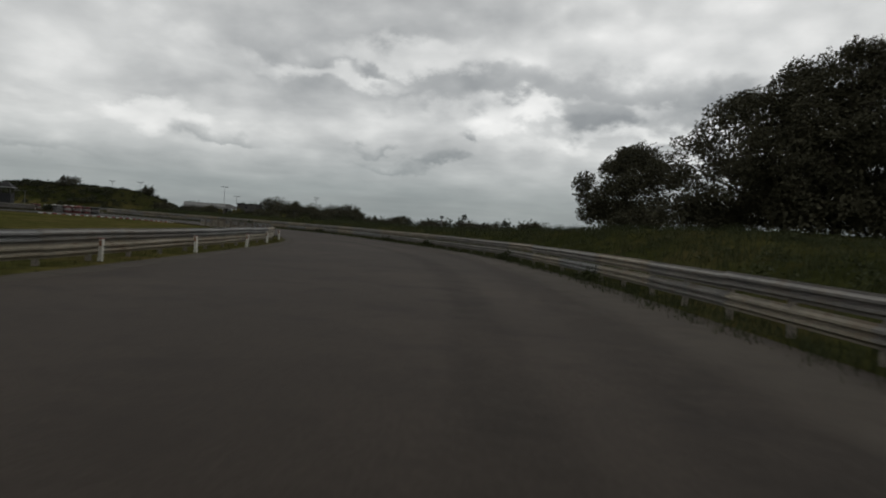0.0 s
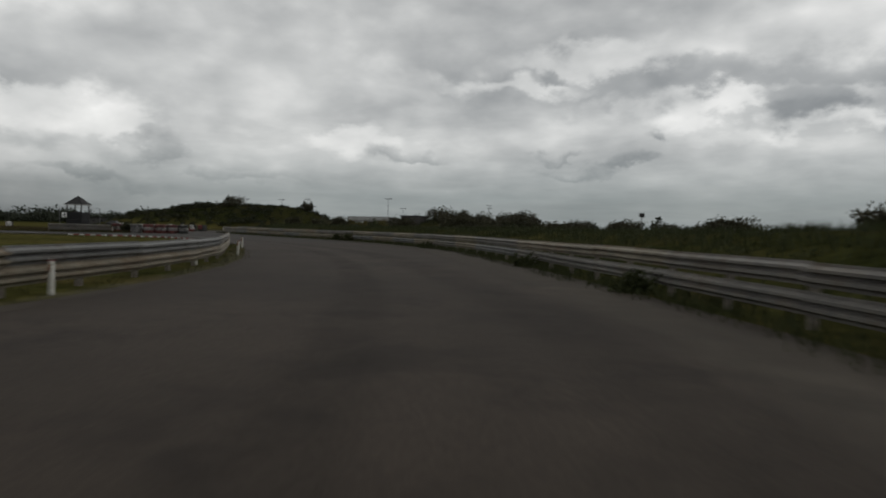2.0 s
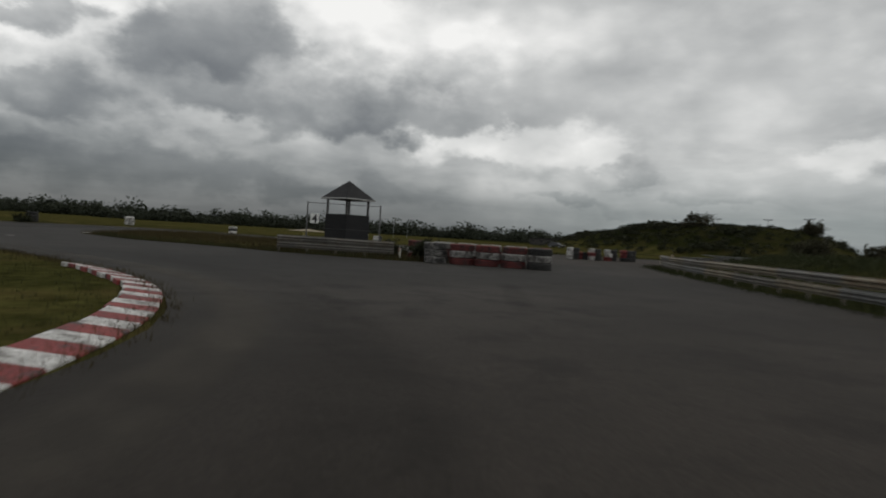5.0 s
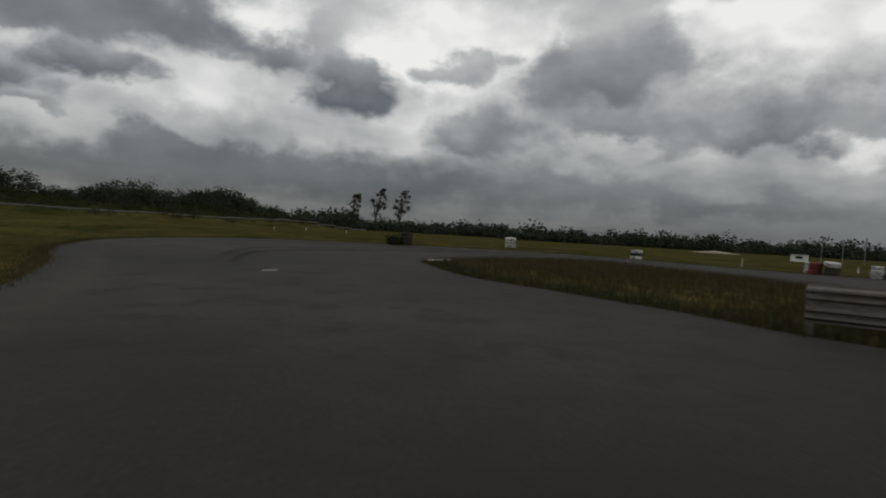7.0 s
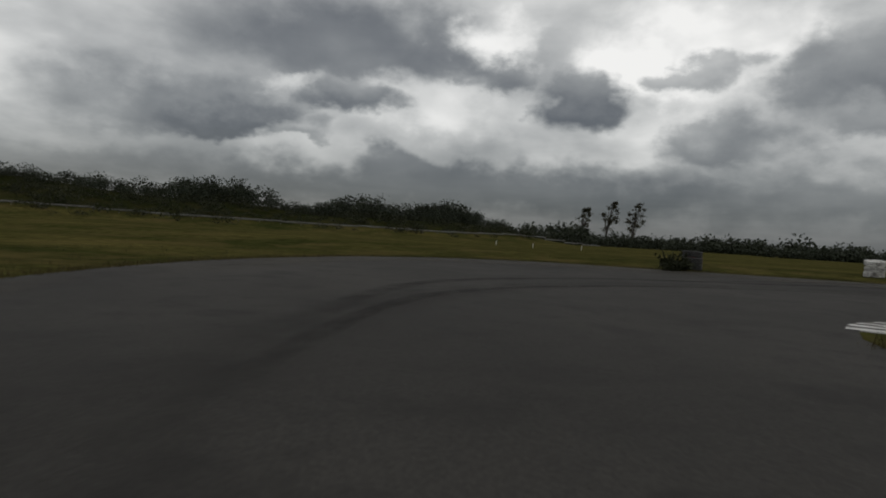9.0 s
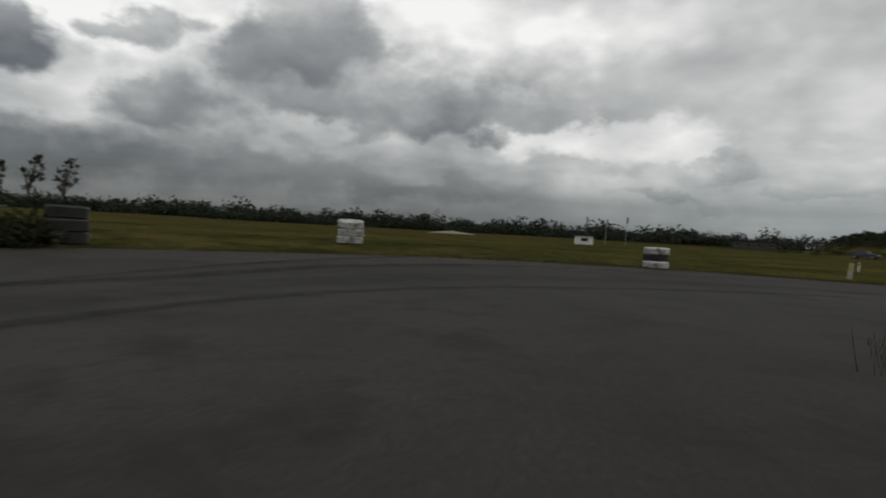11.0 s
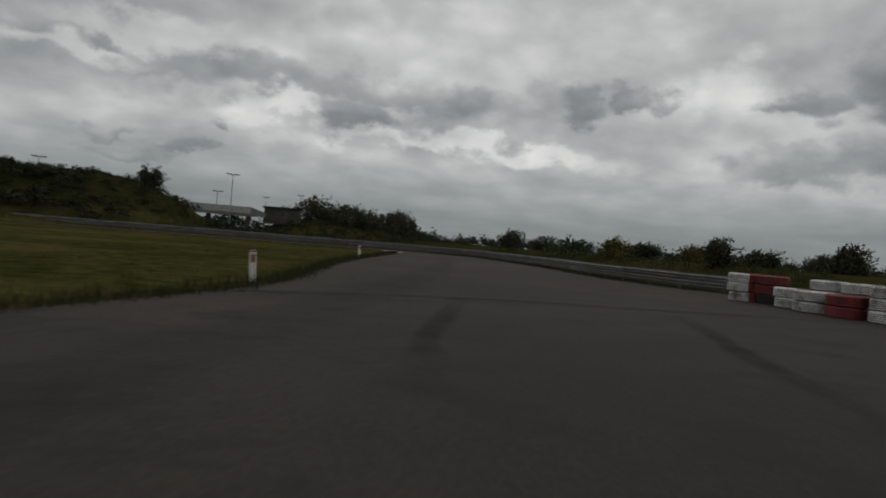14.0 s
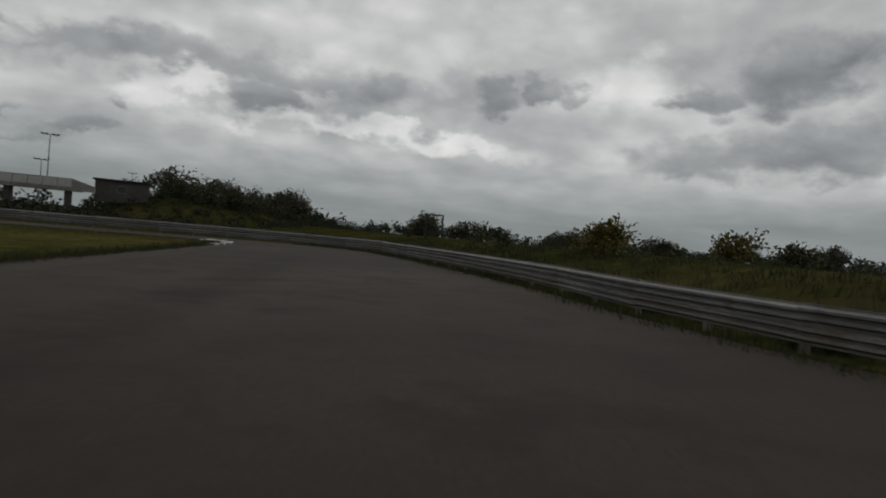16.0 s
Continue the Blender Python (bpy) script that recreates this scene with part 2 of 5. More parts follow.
def material(name, colours, scale=1.0, rough=0.8, metal=0.0, bump=0.0, fine=None, fine_mix=0.5, stretch=(1, 1, 1), vary=0.0, stain=None, spec=None):
    """A surface with colour at two scales: broad patches of the given colours and a fine grain, with relief."""
    m = bpy.data.materials.new(name)
    m.use_nodes = True
    t = m.node_tree
    b = t.nodes["Principled BSDF"]
    b.inputs["Roughness"].default_value, b.inputs["Metallic"].default_value = rough, metal
    if spec is not None:
        b.inputs["Specular IOR Level"].default_value = spec
    co = t.nodes.new("ShaderNodeTexCoord").outputs["Object"]
    mp = t.nodes.new("ShaderNodeMapping")
    mp.inputs["Scale"].default_value = stretch
    t.links.new(co, mp.inputs[0])
    if vary:
        info = t.nodes.new("ShaderNodeObjectInfo")
        sc = t.nodes.new("ShaderNodeMath")
        sc.operation, sc.inputs[1].default_value = "MULTIPLY", 40.0
        t.links.new(info.outputs["Random"], sc.inputs[0])
        t.links.new(sc.outputs[0], mp.inputs["Location"])
    n1 = node(t, "ShaderNodeTexNoise", Scale=scale, Detail=5.0, Roughness=0.6)
    t.links.new(mp.outputs[0], n1.inputs["Vector"])
    r = t.nodes.new("ShaderNodeValToRGB")
    while len(r.color_ramp.elements) < len(colours):
        r.color_ramp.elements.new(0.5)
    for i, c in enumerate(colours):
        r.color_ramp.elements[i].position = 0.3 + 0.4 * i / max(1, len(colours) - 1)
        r.color_ramp.elements[i].color = (*c, 1)
    t.links.new(n1.outputs["Fac"], r.inputs[0])
    colour = r.outputs[0]
    fine = fine or scale * 14
    n2 = node(t, "ShaderNodeTexNoise", Scale=fine, Detail=4.0, Roughness=0.65)
    t.links.new(mp.outputs[0], n2.inputs["Vector"])
    r2 = t.nodes.new("ShaderNodeMapRange")
    r2.inputs[1].default_value, r2.inputs[2].default_value = 0.3, 0.7
    r2.inputs[3].default_value, r2.inputs[4].default_value = 1 - fine_mix, 1 + fine_mix
    t.links.new(n2.outputs["Fac"], r2.inputs[0])
    mul = t.nodes.new("ShaderNodeMix")
    mul.data_type, mul.blend_type = "RGBA", "MULTIPLY"
    mul.inputs[0].default_value = 1.0
    t.links.new(colour, mul.inputs[6])
    t.links.new(r2.outputs[0], mul.inputs[7])
    colour = mul.outputs[2]
    if stain:
        c, amount, sc = stain
        n3 = node(t, "ShaderNodeTexNoise", Scale=sc, Detail=6.0, Roughness=0.7)
        t.links.new(mp.outputs[0], n3.inputs["Vector"])
        r3 = t.nodes.new("ShaderNodeMapRange")
        r3.inputs[1].default_value, r3.inputs[2].default_value = 0.62 - 0.3 * amount, 0.72 - 0.2 * amount
        t.links.new(n3.outputs["Fac"], r3.inputs[0])
        mx = t.nodes.new("ShaderNodeMix")
        mx.data_type = "RGBA"
        mx.inputs[7].default_value = (*c, 1)
        t.links.new(r3.outputs[0], mx.inputs[0])
        t.links.new(colour, mx.inputs[6])
        colour = mx.outputs[2]
    t.links.new(colour, b.inputs["Base Color"])
    if bump:
        bp = node(t, "ShaderNodeBump", Strength=bump, Distance=0.02)
        t.links.new(n2.outputs["Fac"], bp.inputs["Height"])
        t.links.new(bp.outputs[0], b.inputs["Normal"])
    return m


def leafy(name, dark, light, rough=0.7):
    """Foliage whose tone differs from leaf to leaf and from clump to clump."""
    m = bpy.data.materials.new(name)
    m.use_nodes = True
    t = m.node_tree
    b = t.nodes["Principled BSDF"]
    b.inputs["Roughness"].default_value = rough
    b.inputs["Specular IOR Level"].default_value = 0.1
    geo = t.nodes.new("ShaderNodeNewGeometry")
    n1 = node(t, "ShaderNodeTexNoise", Scale=0.5, Detail=3.0)
    t.links.new(t.nodes.new("ShaderNodeTexCoord").outputs["Object"], n1.inputs["Vector"])
    add = t.nodes.new("ShaderNodeMath")
    add.operation = "MULTIPLY_ADD"
    add.inputs[1].default_value = 0.5
    t.links.new(geo.outputs["Random Per Island"], add.inputs[0])
    half = t.nodes.new("ShaderNodeMath")
    half.operation, half.inputs[1].default_value = "MULTIPLY", 0.5
    t.links.new(n1.outputs["Fac"], half.inputs[0])
    t.links.new(half.outputs[0], add.inputs[2])
    mx = t.nodes.new("ShaderNodeMix")
    mx.data_type = "RGBA"
    mx.inputs[6].default_value, mx.inputs[7].default_value = (*dark, 1), (*light, 1)
    t.links.new(add.outputs[0], mx.inputs[0])
    t.links.new(mx.outputs[2], b.inputs["Base Color"])
    return m


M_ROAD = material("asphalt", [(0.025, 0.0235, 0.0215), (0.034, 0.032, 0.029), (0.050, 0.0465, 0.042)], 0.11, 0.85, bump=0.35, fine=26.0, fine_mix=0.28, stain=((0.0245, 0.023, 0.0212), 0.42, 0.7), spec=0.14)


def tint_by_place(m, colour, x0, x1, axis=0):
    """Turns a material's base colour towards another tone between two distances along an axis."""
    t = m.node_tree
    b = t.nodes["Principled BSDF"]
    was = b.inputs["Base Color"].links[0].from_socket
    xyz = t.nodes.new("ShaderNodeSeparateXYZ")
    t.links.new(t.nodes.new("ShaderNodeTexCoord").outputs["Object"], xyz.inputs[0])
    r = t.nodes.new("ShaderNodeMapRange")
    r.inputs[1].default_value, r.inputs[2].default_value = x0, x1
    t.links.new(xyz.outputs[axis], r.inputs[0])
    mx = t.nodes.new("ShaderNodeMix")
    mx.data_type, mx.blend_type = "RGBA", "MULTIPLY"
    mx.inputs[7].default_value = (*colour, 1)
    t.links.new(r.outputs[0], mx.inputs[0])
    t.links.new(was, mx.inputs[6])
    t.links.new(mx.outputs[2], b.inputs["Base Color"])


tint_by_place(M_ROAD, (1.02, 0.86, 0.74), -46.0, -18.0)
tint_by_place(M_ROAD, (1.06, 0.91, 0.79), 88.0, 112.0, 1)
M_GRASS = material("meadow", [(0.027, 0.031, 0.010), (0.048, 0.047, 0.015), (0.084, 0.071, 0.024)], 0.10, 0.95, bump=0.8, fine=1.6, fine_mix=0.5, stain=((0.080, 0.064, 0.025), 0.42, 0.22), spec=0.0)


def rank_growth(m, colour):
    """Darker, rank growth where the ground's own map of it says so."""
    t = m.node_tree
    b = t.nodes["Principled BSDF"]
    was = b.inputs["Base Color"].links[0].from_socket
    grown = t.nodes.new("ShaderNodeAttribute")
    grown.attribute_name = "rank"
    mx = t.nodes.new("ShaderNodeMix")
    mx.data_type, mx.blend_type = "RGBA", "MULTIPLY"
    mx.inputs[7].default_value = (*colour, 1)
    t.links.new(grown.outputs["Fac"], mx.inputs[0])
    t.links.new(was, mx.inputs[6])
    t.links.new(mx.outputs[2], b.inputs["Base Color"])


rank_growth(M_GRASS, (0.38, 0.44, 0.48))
M_BLADE = leafy("grass_blades", (0.022, 0.029, 0.009), (0.072, 0.066, 0.024))
M_DRY = leafy("dry_grass", (0.026, 0.023, 0.009), (0.082, 0.063, 0.027))
M_WEED = leafy("bank_weeds", (0.021, 0.027, 0.011), (0.050, 0.056, 0.022))
M_LEAF = leafy("broad_leaves", (0.024, 0.025, 0.015), (0.078, 0.072, 0.044))
# distance haze is put into this colour: lifted darks, narrow range
M_FAR_HAZED = leafy("hazed_far_foliage", (0.020, 0.026, 0.018), (0.044, 0.050, 0.032))
M_SCRUB = leafy("dark_scrub", (0.014, 0.018, 0.010), (0.038, 0.040, 0.020))
M_BLOOM = leafy("yellow_broom", (0.045, 0.045, 0.014), (0.13, 0.105, 0.028))
M_BARK = material("bark", [(0.035, 0.028, 0.022), (0.07, 0.06, 0.05)], 3.0, 0.95, bump=0.6, stretch=(1, 1, 0.3))
M_ZINC = material("galvanised_steel", [(0.094, 0.088, 0.079), (0.142, 0.134, 0.121), (0.20, 0.19, 0.173)], 0.8, 0.6, 0.2, 0.15, fine=9.0, fine_mix=0.25, vary=1, stain=((0.11, 0.092, 0.07), 0.45, 1.6))
M_DULL = material("dull_grey_rail", [(0.10, 0.10, 0.097), (0.15, 0.15, 0.145), (0.21, 0.21, 0.20)], 0.8, 0.65, 0.2, 0.15, fine=9.0, fine_mix=0.2, vary=1, stain=((0.09, 0.08, 0.07), 0.35, 1.6))
M_CREAM = material("weathered_rail", [(0.135, 0.117, 0.087), (0.20, 0.177, 0.134), (0.262, 0.238, 0.185)], 0.8, 0.65, 0.2, 0.15, fine=9.0, fine_mix=0.22, vary=1, stain=((0.15, 0.11, 0.07), 0.45, 1.6))
M_POST = material("rail_post", [(0.12, 0.10, 0.08), (0.22, 0.20, 0.17)], 2.0, 0.8, 0.2, 0.3)
M_WHITE = material("chalky_white_paint", [(0.44, 0.43, 0.41), (0.55, 0.54, 0.52), (0.64, 0.63, 0.61)], 2.2, 0.7, bump=0.2, vary=1, stain=((0.15, 0.14, 0.125), 0.45, 2.4))
M_RED = material("faded_red_paint", [(0.14, 0.018, 0.017), (0.20, 0.026, 0.024), (0.25, 0.042, 0.036)], 2.2, 0.7, bump=0.2, vary=1, stain=((0.05, 0.03, 0.03), 0.35, 3.2))
M_WORN = material("flaking_white_paint", [(0.13, 0.125, 0.12), (0.24, 0.23, 0.22), (0.36, 0.35, 0.33)], 3.0, 0.75, bump=0.3, vary=1, stain=((0.03, 0.029, 0.028), 0.75, 4.5))
# white and red again, in darker tones than the plain tyre paints
M_DULL_WHITE = material("dull_white_paint", [(0.20, 0.19, 0.18), (0.31, 0.30, 0.285), (0.40, 0.39, 0.37)], 2.6, 0.75, bump=0.3, vary=1, stain=((0.06, 0.055, 0.05), 0.55, 3.6))
M_DULL_RED = material("dull_red_paint", [(0.075, 0.014, 0.013), (0.115, 0.019, 0.018), (0.15, 0.03, 0.026)], 2.2, 0.75, bump=0.2, vary=1, stain=((0.03, 0.02, 0.02), 0.45, 3.2))
M_MOSS = material("mossy_old_rubber", [(0.035, 0.032, 0.022), (0.06, 0.053, 0.036), (0.085, 0.075, 0.05)], 3.0, 0.9, bump=0.4, vary=1)
M_RUBBER = material("black_rubber", [(0.018, 0.018, 0.018), (0.035, 0.034, 0.033)], 3.0, 0.85, bump=0.4, vary=1)
M_PLASTIC = material("marker_plastic", [(0.50, 0.49, 0.44), (0.64, 0.63, 0.58)], 3.0, 0.6, bump=0.05, stain=((0.26, 0.23, 0.16), 0.4, 5.0))
M_AMBER = material("amber_reflector", [(0.16, 0.06, 0.02), (0.24, 0.09, 0.03)], 20.0, 0.3)
M_BLACK = material("black_stained_boards", [(0.008, 0.008, 0.009), (0.016, 0.016, 0.017)], 1.5, 0.85, bump=0.3, stretch=(1, 1, 6))
M_ROOF = material("dark_shingles", [(0.011, 0.011, 0.012), (0.021, 0.020, 0.021)], 3.0, 0.9, bump=0.5)
M_TRIM = material("grey_white_trim", [(0.29, 0.29, 0.28), (0.39, 0.39, 0.375)], 3.0, 0.7, bump=0.1)
M_STEEL = material("dull_steel_pole", [(0.10, 0.10, 0.10), (0.16, 0.16, 0.16)], 4.0, 0.55, 0.5)
M_CONCRETE = material("pale_concrete", [(0.15, 0.145, 0.14), (0.22, 0.215, 0.205)], 0.7, 0.85, bump=0.3, stain=((0.16, 0.15, 0.14), 0.4, 0.6))
M_SIGN = material("white_board", [(0.68, 0.68, 0.66), (0.76, 0.76, 0.74)], 2.0, 0.5)
M_YELLOW = material("yellow_board", [(0.34, 0.28, 0.10), (0.42, 0.35, 0.14)], 3.0, 0.5)
M_INK = material("black_ink", [(0.012, 0.012, 0.012), (0.02, 0.02, 0.02)], 5.0, 0.6)
M_BRICK = material("dark_cladding", [(0.035, 0.032, 0.030), (0.06, 0.055, 0.05)], 1.0, 0.8, bump=0.2)
M_GLASS = material("dark_window", [(0.02, 0.022, 0.025), (0.03, 0.032, 0.035)], 1.0, 0.12)
M_LAMP = material("lamp_housing", [(0.20, 0.21, 0.22), (0.28, 0.29, 0.30)], 4.0, 0.4, 0.4)
M_PATCH = material("pale_repair_patch", [(0.13, 0.125, 0.115), (0.21, 0.20, 0.185)], 3.0, 0.9, bump=0.3)
M_KERB = material("dark_kerb_concrete", [(0.06, 0.055, 0.05), (0.09, 0.085, 0.078)], 2.0, 0.9, bump=0.3, vary=1)
M_SAND = material("bare_sand", [(0.20, 0.17, 0.12), (0.28, 0.24, 0.17)], 0.4, 0.95, bump=0.4)
M_CARPAINT = material("dark_blue_grey_paint", [(0.025, 0.027, 0.032), (0.036, 0.038, 0.042)], 1.0, 0.5)

# ---- building helpers ----
Vec = Vector


def mesh_of(name, bm, mat, smooth=False):
    me = bpy.data.meshes.new(name)
    bm.to_mesh(me)
    bm.free()
    if smooth:
        me.polygons.foreach_set("use_smooth", [True] * len(me.polygons))
    for one in mat if isinstance(mat, (list, tuple)) else (mat,):
        me.materials.append(one)
    return me


def part(name, bm, mat, parent, label="", smooth=False, at=None):
    me = bm if isinstance(bm, bpy.types.Mesh) else mesh_of(name, bm, mat, smooth)
    ob = new(name, me)
    ob.parent = parent
    if at is not None:
        ob.matrix_basis = at
    if label:
        tagged(ob, label)
    return ob


def thing(name, label, category, at=None, group="", kind=""):
    ob = tagged(new(name), label, category, group, kind)
    if at is not None:
        ob.matrix_basis = at
    return ob


def box(bm, x0, x1, y0, y1, z0, z1, bevel=0.0):
    made = bmesh.ops.create_cube(bm, size=1.0, matrix=Matrix.Translation(((x0 + x1) / 2, (y0 + y1) / 2, (z0 + z1) / 2)) @ Matrix.Diagonal((x1 - x0, y1 - y0, z1 - z0, 1)))
    if bevel:
        edges = {e for v in made["verts"] for e in v.link_edges}
        bmesh.ops.bevel(bm, geom=list(edges), offset=bevel, segments=1, affect="EDGES")
    return bm


def rod(bm, a, b, r0, r1=None, n=8):
    a, b = Vec(a), Vec(b)
    turn = (b - a).to_track_quat("Z", "Y").to_matrix().to_4x4()
    bmesh.ops.create_cone(bm, cap_ends=True, segments=n, radius1=r0, radius2=r0 if r1 is None else r1, depth=(b - a).length, matrix=Matrix.Translation((a + b) / 2) @ turn)
    return bm


def stuff_mesh(name, verts, faces, mat):
    me = bpy.data.meshes.new(name)
    me.vertices.add(len(verts))
    me.vertices.foreach_set("co", np.asarray(verts, np.float32).ravel())
    faces = np.asarray(faces, np.int32)
    k = faces.shape[1]
    me.loops.add(faces.size)
    me.loops.foreach_set("vertex_index", faces.ravel())
    me.polygons.add(len(faces))
    me.polygons.foreach_set("loop_start", np.arange(0, faces.size, k, dtype=np.int32))
    me.polygons.foreach_set("loop_total", np.full(len(faces), k, np.int32))
    me.update(calc_edges=True)
    me.materials.append(mat)
    return me


def smooth_line(points, step):
    """Points every step metres along a soft curve through the given ones."""
    p = np.array(points, float)
    dense = []
    for i in range(len(p) - 1):
        a, b, c, d = p[max(i - 1, 0)], p[i], p[i + 1], p[min(i + 2, len(p) - 1)]
        for u in np.linspace(0, 1, 12, endpoint=False):
            dense.append(0.5 * (2 * b + (c - a) * u + (2 * a - 5 * b + 4 * c - d) * u**2 + (3 * b - a - 3 * c + d) * u**3))
    dense = np.array(dense + [p[-1]])
    run = np.r_[0, np.cumsum(np.linalg.norm(np.diff(dense, axis=0), axis=1))]
    at = np.linspace(0, run[-1], max(2, int(round(run[-1] / step)) + 1))
    return np.stack([np.interp(at, run, dense[:, k]) for k in range(2)], 1)


def line_distance(pts, line):
    """Distance of points from a polyline, and the side on which they lie (positive: right of its direction)."""
    best, side = np.full(len(pts), 1e9), np.zeros(len(pts))
    for a, b in zip(line[:-1], line[1:]):
        d = b - a
        u = np.clip(((pts - a) @ d) / (d @ d), 0, 1)
        off = pts - (a + u[:, None] * d)
        dist = np.hypot(off[:, 0], off[:, 1])
        near = dist < best
        best[near] = dist[near]
        side[near] = np.sign(d[1] * (pts[:, 0] - a[0]) - d[0] * (pts[:, 1] - a[1]))[near]
    return best, side


def inside(pts, poly):
    c = np.zeros(len(pts), bool)
    for (x0, y0), (x1, y1) in zip(poly, np.roll(poly, -1, 0)):
        hit = ((y0 > pts[:, 1]) != (y1 > pts[:, 1])) & (pts[:, 0] < (x1 - x0) * (pts[:, 1] - y0) / (y1 - y0 + 1e-12) + x0)
        c ^= hit
    return c


def ease(lo, hi, x):
    u = np.clip((x - lo) / (hi - lo), 0, 1)
    return u * u * (3 - 2 * u)


# ---- plan ----
RAIL_EAST = [(6.2, -40), (5.8, -12), (5.5, 0), (5.3, 10), (5.0, 18), (4.2, 25), (3.3, 31), (1.6, 37), (-1.4, 44.5), (-5.2, 53), (-9.0, 61), (-12.9, 67), (-17, 72), (-22.5, 77.4), (-30, 83.6), (-38, 89.5), (-46, 95.7), (-53, 101.8), (-57.2, 106.6)]
RAIL_NORTH = [(-61.6, 114.5), (-62.9, 119), (-62.6, 123.6), (-61.6, 127.5), (-60.2, 132), (-58.7, 139), (-57.3, 147), (-57.2, 152.5), (-60, 156.5), (-67, 160), (-75, 163.2), (-90, 168.5), (-112, 175), (-140, 186)]
RAIL_WEST = [(-7.6, -40), (-7.9, -10), (-8.0, 8), (-8.4, 20), (-8.9, 29), (-9.6, 35), (-11.3, 41), (-14, 47), (-18.2, 53.4), (-21.3, 57.8), (-23.8, 61.3)]
EDGE_WEST = [(-23.8, 61.3), (-27.5, 65.6), (-32, 69.0), (-36, 70.9), (-40.8, 71.4), (-44.5, 70.8), (-49.3, 69.3), (-56.9, 66.2), (-63.2, 62.8), (-68.2, 59.4), (-74.2, 56.4), (-80, 54.5), (-86, 53.8), (-91, 54.1), (-94.5, 57), (-96.4, 61.4), (-97, 66), (-97.6, 71), (-98.1, 76), (-97.9, 80), (-97.2, 83.6), (-96.3, 87.6), (-95.3, 90.4), (-93.9, 92.7), (-91.2, 96), (-88.5, 100.4), (-85.5, 104.1), (-83, 107.5), (-81.1, 110.8), (-79.1, 117), (-76.8, 123.4), (-73.9, 130.5), (-69.8, 140), (-66.2, 149), (-66.0, 152), (-69, 153.6), (-78, 157), (-92, 161.6), (-114, 168), (-142, 178)]
ISLAND = [(-78.2, 72.0), (-77.4, 71.72), (-75.4, 71.5), (-72.8, 72.1), (-69.2, 73.0), (-66.6, 74.0), (-64.2, 75.6), (-62, 77.0), (-60, 78.2), (-58.1, 79.0), (-56.2, 80.5), (-54.4, 81.9), (-52.6, 84), (-53.5, 87.5), (-58, 89.5), (-66, 88.5), (-76, 86), (-82.5, 83), (-85.0, 80.5), (-84.2, 77.6), (-82.2, 75.5), (-80.9, 74.3), (-80.1, 73.5), (-79.1, 72.6)]
east, north, west = smooth_line(RAIL_EAST, 4.0), smooth_line(RAIL_NORTH, 4.0), smooth_line(RAIL_WEST, 4.0)
edge_west = smooth_line(EDGE_WEST, 1.5)
island = smooth_line(ISLAND + ISLAND[:1], 1.2)[:-1]
right_side = np.vstack([east, north])


def inset(line, d):
    t = np.gradient(line, axis=0)
    t /= np.linalg.norm(t, axis=1)[:, None]
    return line + d * np.stack([-t[:, 1], t[:, 0]], 1)


BERM = np.array([(-158, 206), (-132, 193), (-110, 188), (-95, 188)], float)
KNOLL = np.array([(-60, 219), (-52, 227), (-38, 242)], float)
RIDGE_WEST = np.array([(-120, -90), (-160, -48), (-195, -20), (-225, -2)], float)


def bank(pts):
    """The slow rise of the hairpin's outer side towards the west."""
    return 0.45 * ease(-90, -106, pts[:, 0]) * (1 - ease(84, 98, pts[:, 1]))


def relief(pts):
    """Height of the ground."""
    pts = np.asarray(pts, float)
    d, side = line_distance(pts, right_side)
    out = np.where(side > 0, d, 0)
    low = 1 - 0.85 * ease(140, 158, pts[:, 1]) * ease(40, 55, -pts[:, 0])
    z = 1.2 * ease(1.2, 8.0, out) * (1 - 0.8 * ease(50, 140, out)) * low
    z += 1.3 * np.exp(-((pts[:, 0] - 22) ** 2 + (pts[:, 1] - 38) ** 2) / 17.0**2) * ease(2, 10, out)
    for line, top, wide in ((BERM, 6.5, 20), (KNOLL, 3.6, 17), (RIDGE_WEST, 4.2, 44)):
        d2, _ = line_distance(pts, line)
        wobble = np.array([noise.noise((x * 0.05, y * 0.05, top)) for x, y in pts]) if len(pts) < 60000 else 0
        low_end = 1 - 0.24 * ease(-112, -150, pts[:, 0]) if top == 6.5 else 1 + 0.75 * ease(-14, -70, pts[:, 1])
        z = np.maximum(z, (top * low_end + 1.0 * wobble) * (1 - ease(wide * 0.12, wide, d2)))
    rim, _ = line_distance(pts, np.vstack([island, island[:1]]))
    z += np.where(inside(pts, island), 0.20 * ease(0.8, 3.4, rim) * ease(-60, -66, pts[:, 0]), 0)
    return z + bank(pts)


def ground_z(x, y):
    return float(relief([(x, y)])[0])

# ---- ground, road ----


def steps(lo, hi, fine, far):
    mid = list(np.arange(lo, hi + 0.1, fine))
    out, s = [hi], fine
    while out[-1] < far:
        s *= 1.35
        out.append(out[-1] + s)
    low, s = [lo], fine
    while low[-1] > -far:
        s *= 1.35
        low.append(low[-1] - s)
    return np.array(low[:0:-1] + mid + out[1:])


